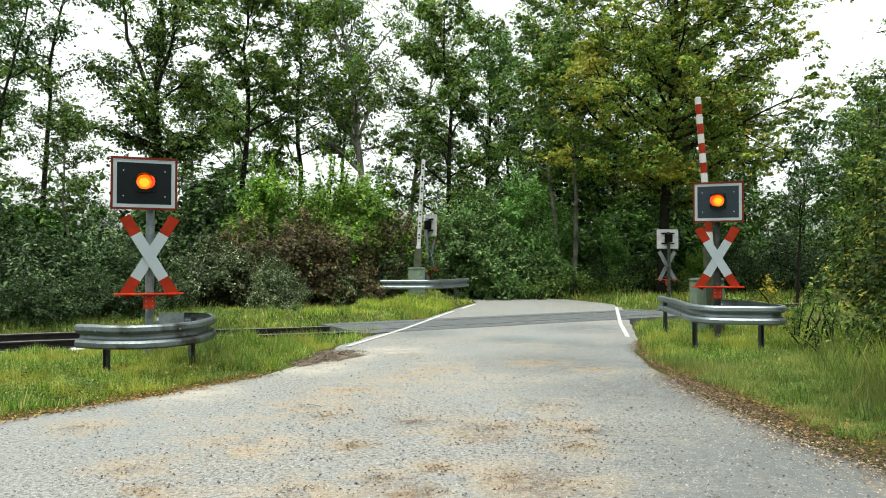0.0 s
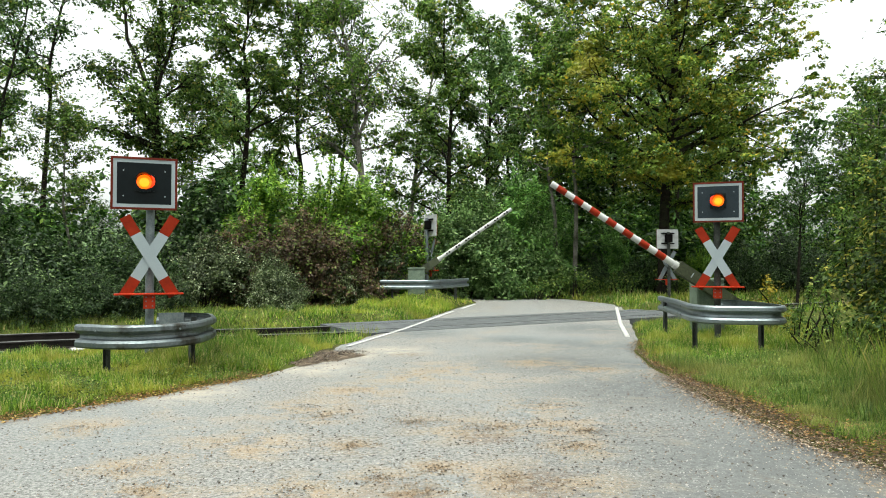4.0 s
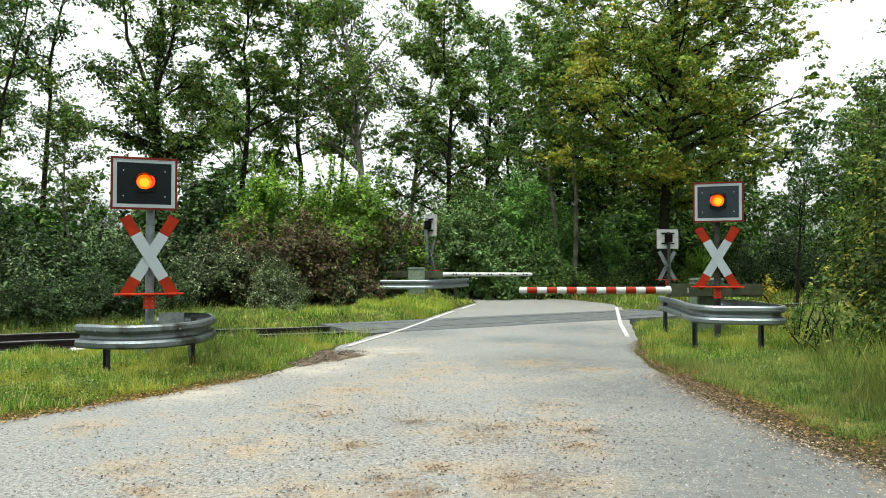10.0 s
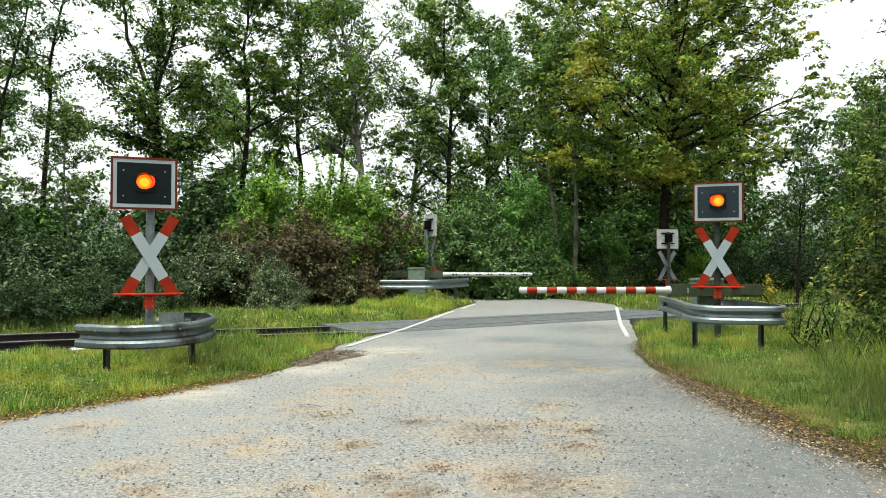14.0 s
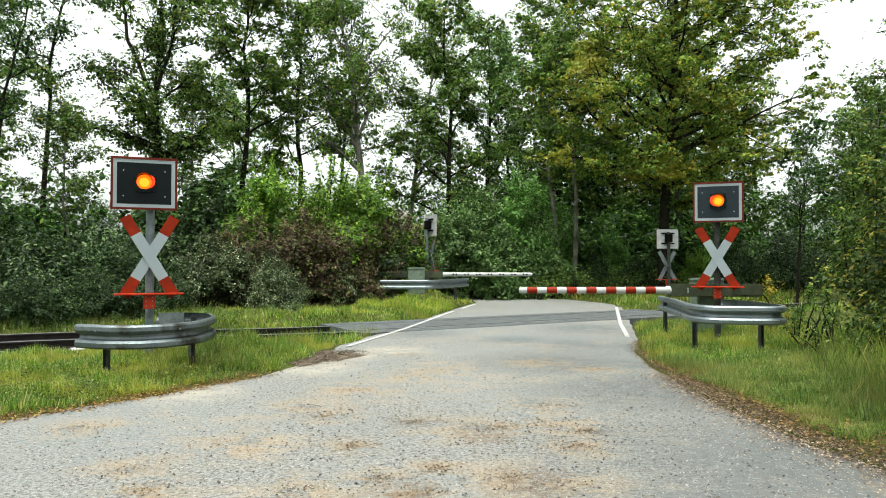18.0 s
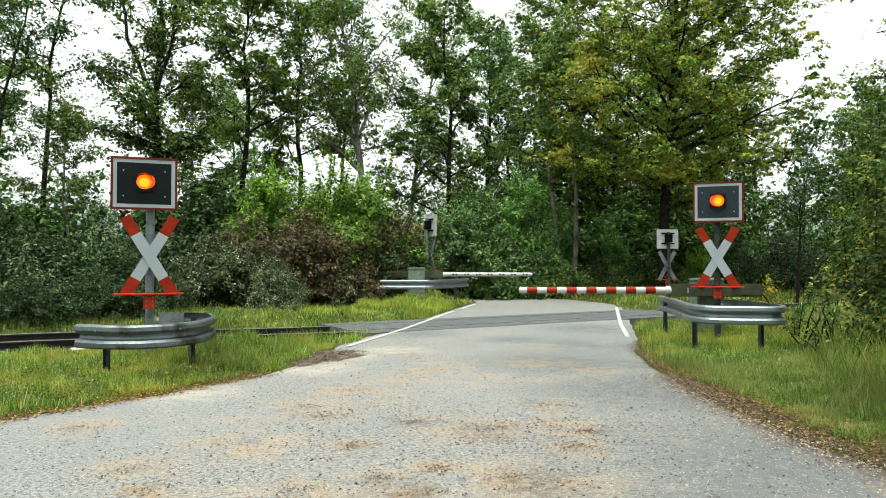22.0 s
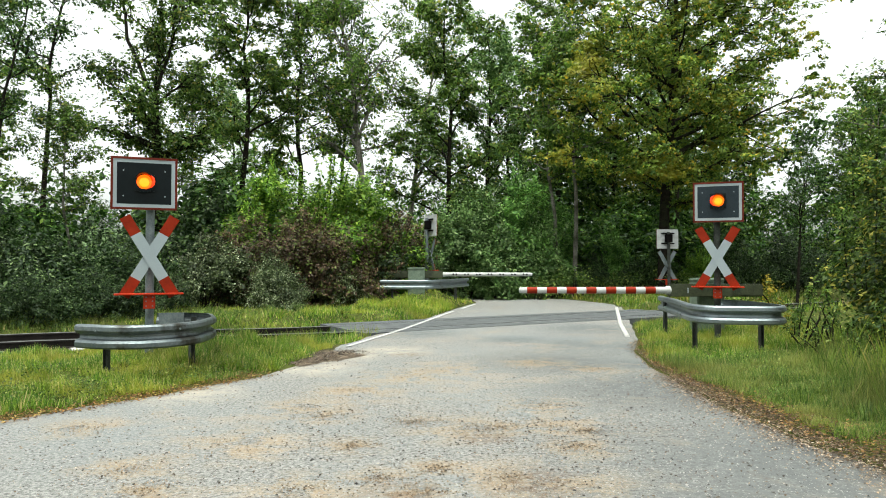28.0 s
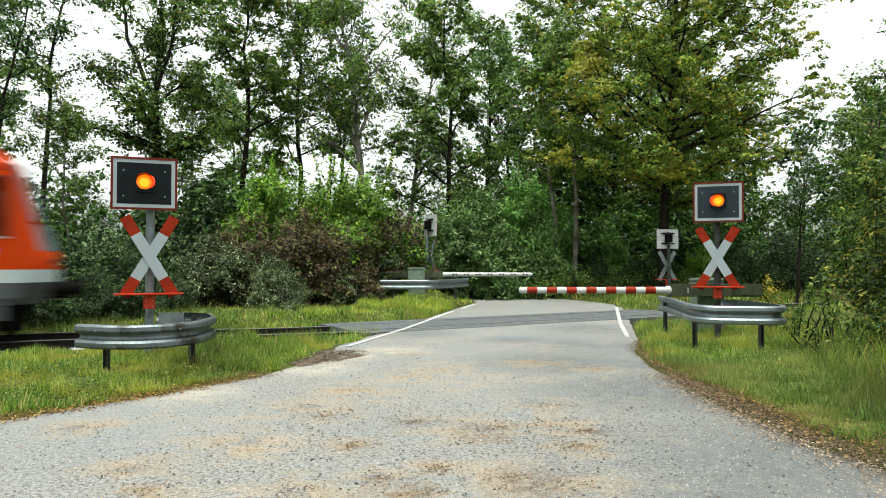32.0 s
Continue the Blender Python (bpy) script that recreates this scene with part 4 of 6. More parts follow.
def railcar(e, wins, first_class, label):
    """One car of the unit. e = -1: cab at the low end, the leading car; +1: cab at the high end. Its own space: along the track from the coupling, across (near side negative), up from the rail."""
    t = empty("railcar", label=label, category="railcar", group="railcars of the train")
    H = 1.425

    def span(p, q):
        return (min(e * p, e * q), max(e * p, e * q))

    zs, zw0, zw1 = 1.40, 1.98, 2.97
    inner, cabx = 0.32, 22.0
    for out in (-1, 1):
        y = out * H
        ya, yb = sorted((y, y - out * 0.06))
        holes = [(a, a + 1.1, zw0, zw1) for a in wins]
        holes.append((*span(21.08, 21.92), 1.92, 2.97))
        door = span(19.95, 20.9)
        holes.append((door[0], door[1], zs, 3.02))
        extra = span(0.85, 2.5) if e < 0 else None
        if extra:
            holes.append((extra[0], extra[1], zs, 3.02))
        toilet = e > 0
        if toilet:
            holes.append((1.42, 2.08, zw0 + 0.05, zw1))
        bm = bmesh.new()
        side_panels(bm, *span(inner, cabx), zs, 3.05, holes, ya, yb)
        part("side_wall", bm, "train_red", t, "traffic red side wall")
        for a in wins:
            window_unit(t, a, a + 1.1, zw0, zw1, y, out, wins[a])
        window_unit(t, *span(21.08, 21.92), 1.92, 2.97, y, out, False)
        if toilet:
            window_unit(t, 1.42, 2.08, zw0 + 0.05, zw1, y, out, False, "frosted")
            part("tilt_light", boxed(1.40, 2.10, min(y - out * 0.02, y + out * 0.012), max(y - out * 0.02, y + out * 0.012), 2.66, 2.88), "train_white", t, "white upper light of the frosted window")
        # doors: leaf frames, glass, lower panel
        for d, leaves in ((door, 1), (extra, 2)):
            if not d:
                continue
            for k in range(leaves):
                w = (d[1] - d[0]) / leaves
                p, q = d[0] + k * w + 0.012, d[0] + (k + 1) * w - 0.012
                leaf = new("door")
                leaf.parent = t
                bm = bmesh.new()
                g0, g1 = p + w * 0.22, q - w * 0.22
                side_panels(bm, p, q, 1.18, 3.0, [(g0, g1, 1.92, 2.9)], min(y - out * 0.045, y - out * 0.012), max(y - out * 0.045, y - out * 0.012))
                part("door_leaf", bm, "door_grey", leaf, "grey door leaf")
                part("pane", boxed(g0, g1, y - 0.03 * out - 0.004, y - 0.03 * out + 0.004, 1.92, 2.9), "pane", leaf)
                part("door_foot", boxed(p, q, min(y - out * 0.045, y - out * 0.012), max(y - out * 0.045, y - out * 0.012), 0.62, 1.176), "train_grey", leaf, "dark grey door foot")
                part("step", boxed(p, q, min(y - out * 0.2, y - out * 0.02), max(y - out * 0.2, y - out * 0.02), 0.58, 0.62), "train_grey", leaf)
        # bands and skirts
        gaps = [(door[0], door[1], 1.18, 1.40)] + ([(extra[0], extra[1], 1.18, 1.40)] if extra else [])
        bm = bmesh.new()
        side_panels(bm, *span(inner, cabx + 0.2), 1.18, 1.40, gaps, min(y + out * 0.002, y - out * 0.05), max(y + out * 0.002, y - out * 0.05))
        part("stripe", bm, "train_white", t, "light grey waist stripe")
        bm = bmesh.new()
        ga = [(door[0], door[1], 0.0, 1.18)] + ([(extra[0], extra[1], 0.0, 1.18)] if extra else [])
        side_panels(bm, *span(inner, cabx + 0.1), 0.92, 1.18, [(q[0], q[1], 0.92, 1.18) for q in ga], min(y, y - out * 0.05), max(y, y - out * 0.05))
        for p, q in ((19.2, 19.95), (20.9, 21.9)) + (((0.4, 0.85), (2.5, 2.95)) if e < 0 else ((0.4, 3.0),)):
            box(bm, *span(p, q), min(y - out * 0.01, y - out * 0.05), max(y - out * 0.01, y - out * 0.05), 0.55, 0.92)
        part("skirt", bm, "train_grey", t, "dark basalt grey skirt")
        part("gutter", boxed(*span(inner, cabx - 0.65), min(y, y + out * 0.012), max(y, y + out * 0.012), 3.055, 3.125), "train_white", t, "light grey cantrail stripe")
        if first_class:
            part("class_band", boxed(*span(12.4, 16.4), min(y + out * 0.013, y + out * 0.016), max(y + out * 0.013, y + out * 0.016), 3.058, 3.122), "yellow", t, "yellow first class band")
        # badge, lettering bars, vents
        part("badge", boxed(*span(20.98, 21.7), min(y + out * 0.001, y + out * 0.005), max(y + out * 0.001, y + out * 0.005), 1.62, 1.76, 0.0), "blue", t, "blue badge")
        for p, q, z0, z1 in ((*((11.75, 14.46) if e < 0 else (13.21, 16.2)), 1.60, 1.74), (*((15.17, 16.1) if e < 0 else (11.87, 12.93)), 1.60, 1.74), (18.0, 18.8, 1.68, 1.75), (18.1, 18.8, 1.56, 1.62), (17.3, 17.75, 2.7, 2.74), (17.3, 17.7, 2.5, 2.54), (17.3, 17.7, 2.3, 2.34)):
            part("lettering_bar", boxed(*span(p, q), min(y + out * 0.001, y + out * 0.004), max(y + out * 0.001, y + out * 0.004), z0, z1), "lettering", t, "pale illegible lettering")
        if e < 0:
            part("flap", boxed(*span(16.42, 16.78), min(y, y + out * 0.006), max(y, y + out * 0.006), 1.26, 1.78, 0.0), "rubber", t, "dark filler flap")
        else:
            part("handrail", boxed(1.15, 2.4, min(y, y + out * 0.02), max(y, y + out * 0.02), 1.73, 1.82, 0.0), "cream", t, "pale cream plate under the frosted window")
            for p in (7.6, 11.2):
                part("grille", boxed(p, p + (0.9 if p < 10 else 0.35), min(y, y + out * 0.006), max(y, y + out * 0.006), 1.20, 1.42, 0.0), "grille", t, "grey air grille")
    # roof: red shoulders, silver top
    prof = [(-H, 3.05), (-H, 3.13), (-1.40, 3.25), (-1.33, 3.40), (-1.22, 3.52), (-1.08, 3.60)]
    for out in (-1, 1):
        bm = bmesh.new()
        rows = [[bm.verts.new((a, -out * u, z)) for u, z in prof] for a in span(0.14, cabx - 0.40)]
        for j in range(len(prof) - 1):
            bm.faces.new((rows[0][j], rows[0][j + 1], rows[1][j + 1], rows[1][j]))
        part("roof_shoulder", bm, "train_red", t, "rounded red roof edge", True)
    bm = bmesh.new()
    top = [(-1.08, 3.60), (-0.9, 3.68), (-0.5, 3.76), (0, 3.79), (0.5, 3.76), (0.9, 3.68), (1.08, 3.60)]
    rows = [[bm.verts.new((a, u, z)) for u, z in top] for a in span(0.14, 20.75)]
    for j in range(len(top) - 1):
        bm.faces.new((rows[0][j], rows[0][j + 1], rows[1][j + 1], rows[1][j]))
    part("roof", bm, "train_white", t, "pale silver grey roof", True)
    for k, p in enumerate((4.0, 8.0, 12.0, 16.0)):
        part("roof_vent", boxed(*span(p, p + 0.5), -0.3, 0.3, 3.74, 3.84, 0.02), "train_roof", t)
    if e > 0:
        for q in (-0.98, -0.7):
            part("roof_rail", boxed(9.5, 20.4, q - 0.012, q + 0.012, 3.64 if q < -0.9 else 3.72, 3.665 if q < -0.9 else 3.74), "train_roof", t, "thin pipe along the roof")
        part("roof_unit", boxed(17.0, 18.1, -0.85, -0.25, 3.66, 3.83, 0.03), "train_grey", t, "grey roof unit")
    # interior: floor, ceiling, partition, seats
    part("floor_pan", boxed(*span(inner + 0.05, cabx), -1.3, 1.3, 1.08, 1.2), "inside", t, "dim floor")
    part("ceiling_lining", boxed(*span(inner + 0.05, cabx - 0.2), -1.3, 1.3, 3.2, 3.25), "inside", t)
    part("end_wall", boxed(*span(inner, inner + 0.06), -1.36, 1.36, 0.95, 3.5), "train_grey", t, "dark gangway end wall")
    part("cab_wall", boxed(*span(20.95, 21.0), -1.35, 1.35, 1.2, 3.2), "cab_lining", t)
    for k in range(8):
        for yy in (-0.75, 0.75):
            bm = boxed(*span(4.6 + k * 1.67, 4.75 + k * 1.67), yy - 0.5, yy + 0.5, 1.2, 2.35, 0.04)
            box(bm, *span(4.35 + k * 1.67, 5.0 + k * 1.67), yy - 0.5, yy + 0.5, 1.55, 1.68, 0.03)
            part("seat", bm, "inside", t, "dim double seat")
    # cab front: rows of rounded outline, from the apron to the roof
    def ring(z, nose, half, back=cabx):
        out = []
        nose += 0.16
        for k in range(13):
            u = -1 + k / 6
            yy = half * math.copysign(min(1, abs(u) * 1.0), u)
            xx = nose - (nose - back) * max(0, (abs(u) - 0.72) / 0.28) ** 1.7 - 0.10 * u * u
            out.append((e * xx, yy, z))
        return out

    def skin(name, rows, mat, label, closed=False):
        bm = bmesh.new()
        vs = [[bm.verts.new(p) for p in r] for r in rows]
        for r, s in zip(vs, vs[1:]):
            for j in range(len(r) - 1):
                bm.faces.new((r[j], r[j + 1], s[j + 1], s[j]))
        bmesh.ops.recalc_face_normals(bm, faces=bm.faces)
        return part(name, bm, mat, t, label, True)

    skin("apron", [ring(0.80, 22.3, 1.30), ring(0.97, 22.45, 1.37), ring(1.18, 22.55, 1.42)], "train_grey", "dark grey front apron")
    skin("front_stripe", [ring(1.18, 22.56, 1.426), ring(1.40, 22.58, 1.426)], "train_white", "light grey front stripe")
    skin("front_panel", [ring(1.40, 22.57, 1.425), ring(1.62, 22.55, 1.425), ring(1.72, 22.50, 1.42)], "train_red", "red nose panel")
    lower, upper = ring(1.72, 22.49, 1.42), ring(3.20, 21.98, 1.38, cabx - 0.04)
    edge = [tuple(p + (q - p) * 0.33 for p, q in zip(lo, hi)) for lo, hi in zip(lower, upper)]
    for name, lo, hi, mat, text in (("front_screen_panel", lower, edge, "screen_panel", "blue grey panel under the windscreen"), ("windscreen", edge, upper, "screen", "large raked windscreen")):
        bm = bmesh.new()
        a, b = [bm.verts.new(p) for p in lo[1:12]], [bm.verts.new(p) for p in hi[1:12]]
        for j in range(len(a) - 1):
            bm.faces.new((a[j], a[j + 1], b[j + 1], b[j]))
        part(name, bm, mat, t, text, True).visible_shadow = name != "windscreen"
    part("screen_seal", sweep(bmesh.new(), edge[1:12], [(-0.012, -0.02), (0.012, -0.02), (0.012, 0.02), (-0.012, 0.02)], True), "rubber", t)
    for side in (slice(0, 2), slice(11, 13)):
        bm = bmesh.new()
        a, b = [bm.verts.new(p) for p in lower[side]], [bm.verts.new(p) for p in upper[side]]
        bm.faces.new((a[0], a[1], b[1], b[0]))
        part("corner_pillar", bm, "train_red", t, "red corner pillar", True)
    front_edge = upper[1:12]
    us = np.linspace(-1, 1, 11)
    skin("brow", [front_edge, [(e * (21.86 - 0.08 * u * u), u * 1.0, 3.37 - 0.03 * u * u) for u in us]], "train_roof", "pale band over the windscreen")
    skin("roof_dome", [[(e * (21.86 - 0.08 * u * u), u * 1.0, 3.37 - 0.03 * u * u) for u in us], [(e * 21.45, u * 1.06, 3.60 - 0.07 * u * u) for u in us], [(e * 21.05, u * 1.08, 3.72 - 0.12 * u * u) for u in us], [(e * 20.75, u * 1.08, 3.79 - 0.19 * u * u) for u in us]], "train_roof", "silver grey roof dome over the cab")
    for out in (-1, 1):
        back = [(e * 21.6, out * u, z) for u, z in ((H, 3.05), (H, 3.13), (1.40, 3.25), (1.33, 3.40), (1.22, 3.52), (1.08, 3.60))]
        ahead = [(e * 21.74, out * 1.42, 3.05), (e * 21.74, out * 1.42, 3.13), (e * 21.76, out * 1.38, 3.20), (e * 21.84, out * 1.24, 3.28), (e * 21.86, out * 1.08, 3.35), (e * 21.78, out * 1.0, 3.345)]
        skin("cab_corner", [back, ahead], "train_red", "red roof corner of the cab")
        skin("brow_corner", [ahead, [upper[0 if out < 0 else 12]] * 4 + [upper[1 if out < 0 else 11]] * 2], "train_red" if out < 0 else "train_roof", "rounded corner over the windscreen pillar")
    part("cab_desk", boxed(*span(21.3, 22.2), -1.15, 1.15, 1.7, 2.05, 0.05), "cab_lining", t, "pale driving desk")
    part("destination_display", boxed(*span(22.50, 22.58), -0.24, 0.20, 2.0, 2.12), "display" if e < 0 else "rubber", t, "amber destination display")
    for yy in (-0.92, 0.92):
        part("headlight", boxed(*span(22.60, 22.76), yy - 0.17, yy + 0.17, 1.50, 1.59, 0.02), "headlamp" if e < 0 else "rubber", t, "long headlight in the nose")
        part("buffer", rodded((e * 22.3, yy * 0.95, 1.05), (e * 23.1, yy * 0.95, 1.05), 0.1, n=14), "dark", t)
        part("buffer_head", boxed(*span(23.06, 23.14), yy * 0.95 - 0.24, yy * 0.95 + 0.24, 0.88, 1.22, 0.03), "dark", t)
    part("coupler", boxed(*span(22.0, 23.0), -0.12, 0.12, 0.85, 1.1, 0.02), "dark", t)
    part("snow_plough", boxed(*span(21.7, 22.25), -1.05, 1.05, 0.22, 0.85, 0.12), "dark", t, "dark rail guard")
    part("wiper", rodded((e * 22.45, -0.1, 1.85), (e * 22.28, 0.5, 2.35), 0.012, n=6), "rubber", t)
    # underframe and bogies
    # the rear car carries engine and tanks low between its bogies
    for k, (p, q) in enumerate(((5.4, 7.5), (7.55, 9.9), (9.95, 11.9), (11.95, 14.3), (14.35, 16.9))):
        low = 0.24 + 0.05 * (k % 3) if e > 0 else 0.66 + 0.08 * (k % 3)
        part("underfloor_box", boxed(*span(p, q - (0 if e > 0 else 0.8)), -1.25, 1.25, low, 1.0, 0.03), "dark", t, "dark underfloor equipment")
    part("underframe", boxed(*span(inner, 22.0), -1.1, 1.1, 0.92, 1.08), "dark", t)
    for p in (3.85, 18.3):
        bogie = new("bogie")
        bogie.parent = t
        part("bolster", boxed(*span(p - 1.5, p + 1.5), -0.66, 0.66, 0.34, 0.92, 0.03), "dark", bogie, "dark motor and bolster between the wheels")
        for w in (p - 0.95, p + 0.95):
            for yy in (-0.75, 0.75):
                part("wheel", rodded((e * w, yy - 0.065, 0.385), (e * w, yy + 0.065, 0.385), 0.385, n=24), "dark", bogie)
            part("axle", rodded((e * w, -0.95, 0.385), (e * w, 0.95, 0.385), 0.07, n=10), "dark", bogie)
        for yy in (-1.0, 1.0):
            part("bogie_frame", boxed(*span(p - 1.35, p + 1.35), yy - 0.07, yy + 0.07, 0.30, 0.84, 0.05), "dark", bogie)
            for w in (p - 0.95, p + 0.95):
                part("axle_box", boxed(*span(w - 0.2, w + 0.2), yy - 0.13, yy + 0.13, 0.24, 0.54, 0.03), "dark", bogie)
        part("spring", rodded((e * p, -1.0, 0.6), (e * p, -1.0, 0.92), 0.18, n=14), "rubber", bogie)
        part("spring", rodded((e * p, 1.0, 0.6), (e * p, 1.0, 0.92), 0.18, n=14), "rubber", bogie)
    if e < 0:
        bm = bmesh.new()
        for k in range(6):
            w = 1.18 + 0.05 * (k % 2)
            box(bm, -0.32 + k * 0.107, -0.22 + k * 0.107, -w, w, 0.95, 3.35 + 0.04 * (k % 2))
        part("gangway_bellows", bm, "train_grey", t, "dark folded gangway bellows")
    return t


car_front = railcar(-1, {-19.05: 1, -16.0: 1, -14.33: 0, -12.67: 1, -11.0: 0, -9.4: 1, -7.75: 0, -6.1: 1, -4.4: 0}, True, "red diesel railcar with grey doors and headlights lit")
car_rear = railcar(1, {3.45: 1, 5.15: 0, 6.8: 1, 8.4: 0, 10.0: 1, 11.65: 0, 13.3: 1, 15.0: 0, 18.1: 1}, False, "red diesel railcar with a frosted window and grey door")


# ---- plants ----
def tube(points, radii, n=6):
    """Vertices and quads of a tapered tube along points."""
    p, r = np.asarray(points, float), np.asarray(radii, float)
    d = np.gradient(p, axis=0)
    d /= np.linalg.norm(d, axis=1)[:, None] + 1e-9
    ref = np.where(np.abs(d[:, 2:3]) > 0.9, np.array([[1.0, 0, 0]]), np.array([[0, 0, 1.0]]))
    u = np.cross(d, ref)
    u /= np.linalg.norm(u, axis=1)[:, None] + 1e-9
    w = np.cross(d, u)
    a = np.linspace(0, 2 * np.pi, n, endpoint=False)
    v = p[:, None, :] + r[:, None, None] * (np.cos(a)[None, :, None] * u[:, None, :] + np.sin(a)[None, :, None] * w[:, None, :])
    k = len(p)
    i = (np.arange(k - 1)[:, None] * n + np.arange(n)).ravel()
    j = (np.arange(k - 1)[:, None] * n + (np.arange(n) + 1) % n).ravel()
    return v.reshape(-1, 3), np.c_[i, j, j + n, i + n]


def joined(pieces):
    vs, fs, k = [], [], 0
    for v, f in pieces:
        vs.append(v)
        fs.append(f + k)
        k += len(v)
    return np.vstack(vs), np.vstack(fs)


def leaves(rng, at, size, up=0.9, long=1.5, out=None, axis=None, wide=0.45):
    """Folded leaf blades at the given places, turned a little outwards and along their twig: one quad each."""
    k = len(at)
    nrm = rng.normal(size=(k, 3)) * (1.0 if out is None else 0.65)
    nrm[:, 2] = np.abs(nrm[:, 2]) + up
    if out is not None:
        nrm += out / (np.linalg.norm(out, axis=1)[:, None] + 1e-9) * 0.9
    nrm /= np.linalg.norm(nrm, axis=1)[:, None]
    t = np.cross(nrm, rng.normal(size=(k, 3)))
    if axis is not None:
        t = t / (np.linalg.norm(t, axis=1)[:, None] + 1e-9) * 0.8 + axis
        t -= nrm * (t * nrm).sum(1)[:, None]
    t /= np.linalg.norm(t, axis=1)[:, None] + 1e-9
    b = np.cross(nrm, t)
    s = (size * rng.uniform(0.6, 1.4, k))[:, None]
    a = at - t * s * long / 2
    c = at + t * s * long / 2
    l = at + b * s * wide + nrm * s * 0.15
    r = at - b * s * wide + nrm * s * 0.15
    v = np.stack([a, r, c, l], 1).reshape(-1, 3)
    i = np.arange(k) * 4
    return v, np.c_[i, i + 1, i + 2, i + 3]


def tree(name, seed, label, height, radius, first, spread, limbs, count, leaf, leaf_mat, bark="bark", lean=(0, 0), sigma=0.5, droop=0.0, top=0.4, big=(), ivy=0, twigs=7, bough=0.75, fork=1.0):
    """A tapered trunk, limbs and twigs, and sprays of leaves on the twigs. big: limbs of given height share, bearing, length and rise."""
    rng = np.random.default_rng(seed)
    sigma *= 0.8
    t = empty(name, label=label, category="tree")
    k = 14
    h = np.linspace(0, 1, k)
    wob = np.cumsum(rng.normal(0, 0.010 * height, (k, 2)), axis=0) * h[:, None]
    trunk = np.c_[lean[0] * h ** 1.3 + wob[:, 0], lean[1] * h ** 1.3 + wob[:, 1], h * height - 0.15]
    rad = radius * (1 - 0.88 * h) + 0.35 * radius * np.exp(-h * 30)
    rad = np.where(h > fork, rad * 0.35, rad)
    wood = [tube(trunk, rad, 9)]
    hubs, weights = [], []
    plan = [(f, math.radians(az), ln, math.radians(el), bough) for f, az, ln, el in big]
    for i in range(limbs):
        f = first + (0.97 - first) * ((i + rng.uniform(0, 0.7)) / limbs)
        g = (f - first) / (1 - first)
        ln = spread * (1 - (1 - top) * g ** 1.5) * rng.uniform(0.7, 1.15) * (0.75 + 0.5 * np.sin(min(1, g * 2.2) * np.pi / 2))
        plan.append((f, i * 2.4 + rng.uniform(-0.5, 0.5), ln, rng.uniform(0.15, 0.65) + 0.5 * g, rng.uniform(0.35, 0.6)))
    for f, az, ln, el, thick in plan:
        start = np.array([np.interp(f, h, trunk[:, j]) for j in range(3)])
        d = np.array([np.cos(az) * np.cos(el), np.sin(az) * np.cos(el), np.sin(el)])
        m = 8
        s = np.linspace(0, 1, m)
        bend = np.cumsum(rng.normal(0, 0.05 * ln, (m, 3)), axis=0) * s[:, None]
        pts = start + d * ln * s[:, None] + bend
        pts[:, 2] += (0.10 - droop) * ln * s ** 2
        r0 = np.interp(f, h, rad) * thick
        wood.append(tube(pts, r0 * (1 - 0.85 * s) + 0.008, 6))
        for j in range(int(twigs * (1.8 if thick == bough else 1))):
            q = rng.uniform(0.25, 1.0)
            b0 = np.array([np.interp(q, s, pts[:, c]) for c in range(3)])
            dd = d * 0.8 + rng.normal(0, 0.7, 3) * np.array([1, 1, 0.6])
            dd /= np.linalg.norm(dd)
            l2 = min(ln * rng.uniform(0.22, 0.45), 2.2)
            tw = b0 + dd * l2 * np.linspace(0, 1, 4)[:, None] + np.cumsum(rng.normal(0, 0.06 * l2, (4, 3)), axis=0)
            wood.append(tube(tw, np.linspace(r0 * 0.3 * (1.1 - q) + 0.014, 0.006, 4), 4))
            for c in (0.5, 0.8, 1.05):
                hubs.append(tw[0] * (1 - c) + tw[-1] * c)
                weights.append(rng.uniform(0.1, 1.0) ** 1.4)
        hubs.append(pts[-1])
        weights.append(0.8)
        for q in (0.15, 0.35, 0.55, 0.75):
            hubs.append(np.array([np.interp(q, s, pts[:, c]) for c in range(3)]) + rng.normal(0, 0.12, 3))
            weights.append(0.5 if ivy else 0.22)
    hubs = np.array(hubs)
    w = np.array(weights)
    pick = rng.choice(len(hubs), count, p=w / w.sum())
    # each clump is a few flat, compact sprays of leaves
    spray = rng.normal(0, sigma, (len(hubs), 5, 3)) * np.array([1, 1, 0.6])
    ball = rng.normal(size=(count, 3))
    ball *= (rng.uniform(0, 1, count) ** 0.5 / np.linalg.norm(ball, axis=1))[:, None] * sigma * 0.62
    off = spray[pick, rng.integers(0, 5, count)] * 0.85 + ball * np.array([1, 1, 0.55])
    at = hubs[pick] + off
    if ivy:
        hh = rng.uniform(0.02, 0.75, ivy)
        c = np.c_[np.interp(hh, h, trunk[:, 0]), np.interp(hh, h, trunk[:, 1]), np.interp(hh, h, trunk[:, 2])]
        o = rng.normal(size=(ivy, 3))
        o[:, 2] *= 0.2
        o /= np.linalg.norm(o, axis=1)[:, None]
        at = np.vstack([at, c + o * (np.interp(hh, h, rad) * 1.1 + rng.uniform(0, 0.3, ivy))[:, None]])
        off = np.vstack([off, o])
    v, f = joined(wood)
    arrays("trunk", v, f, bark, t, True)
    v, f = leaves(rng, at, leaf, 0.4, 1.4, off, None, 0.42)
    arrays("crown", v, f, leaf_mat, t)
    return t


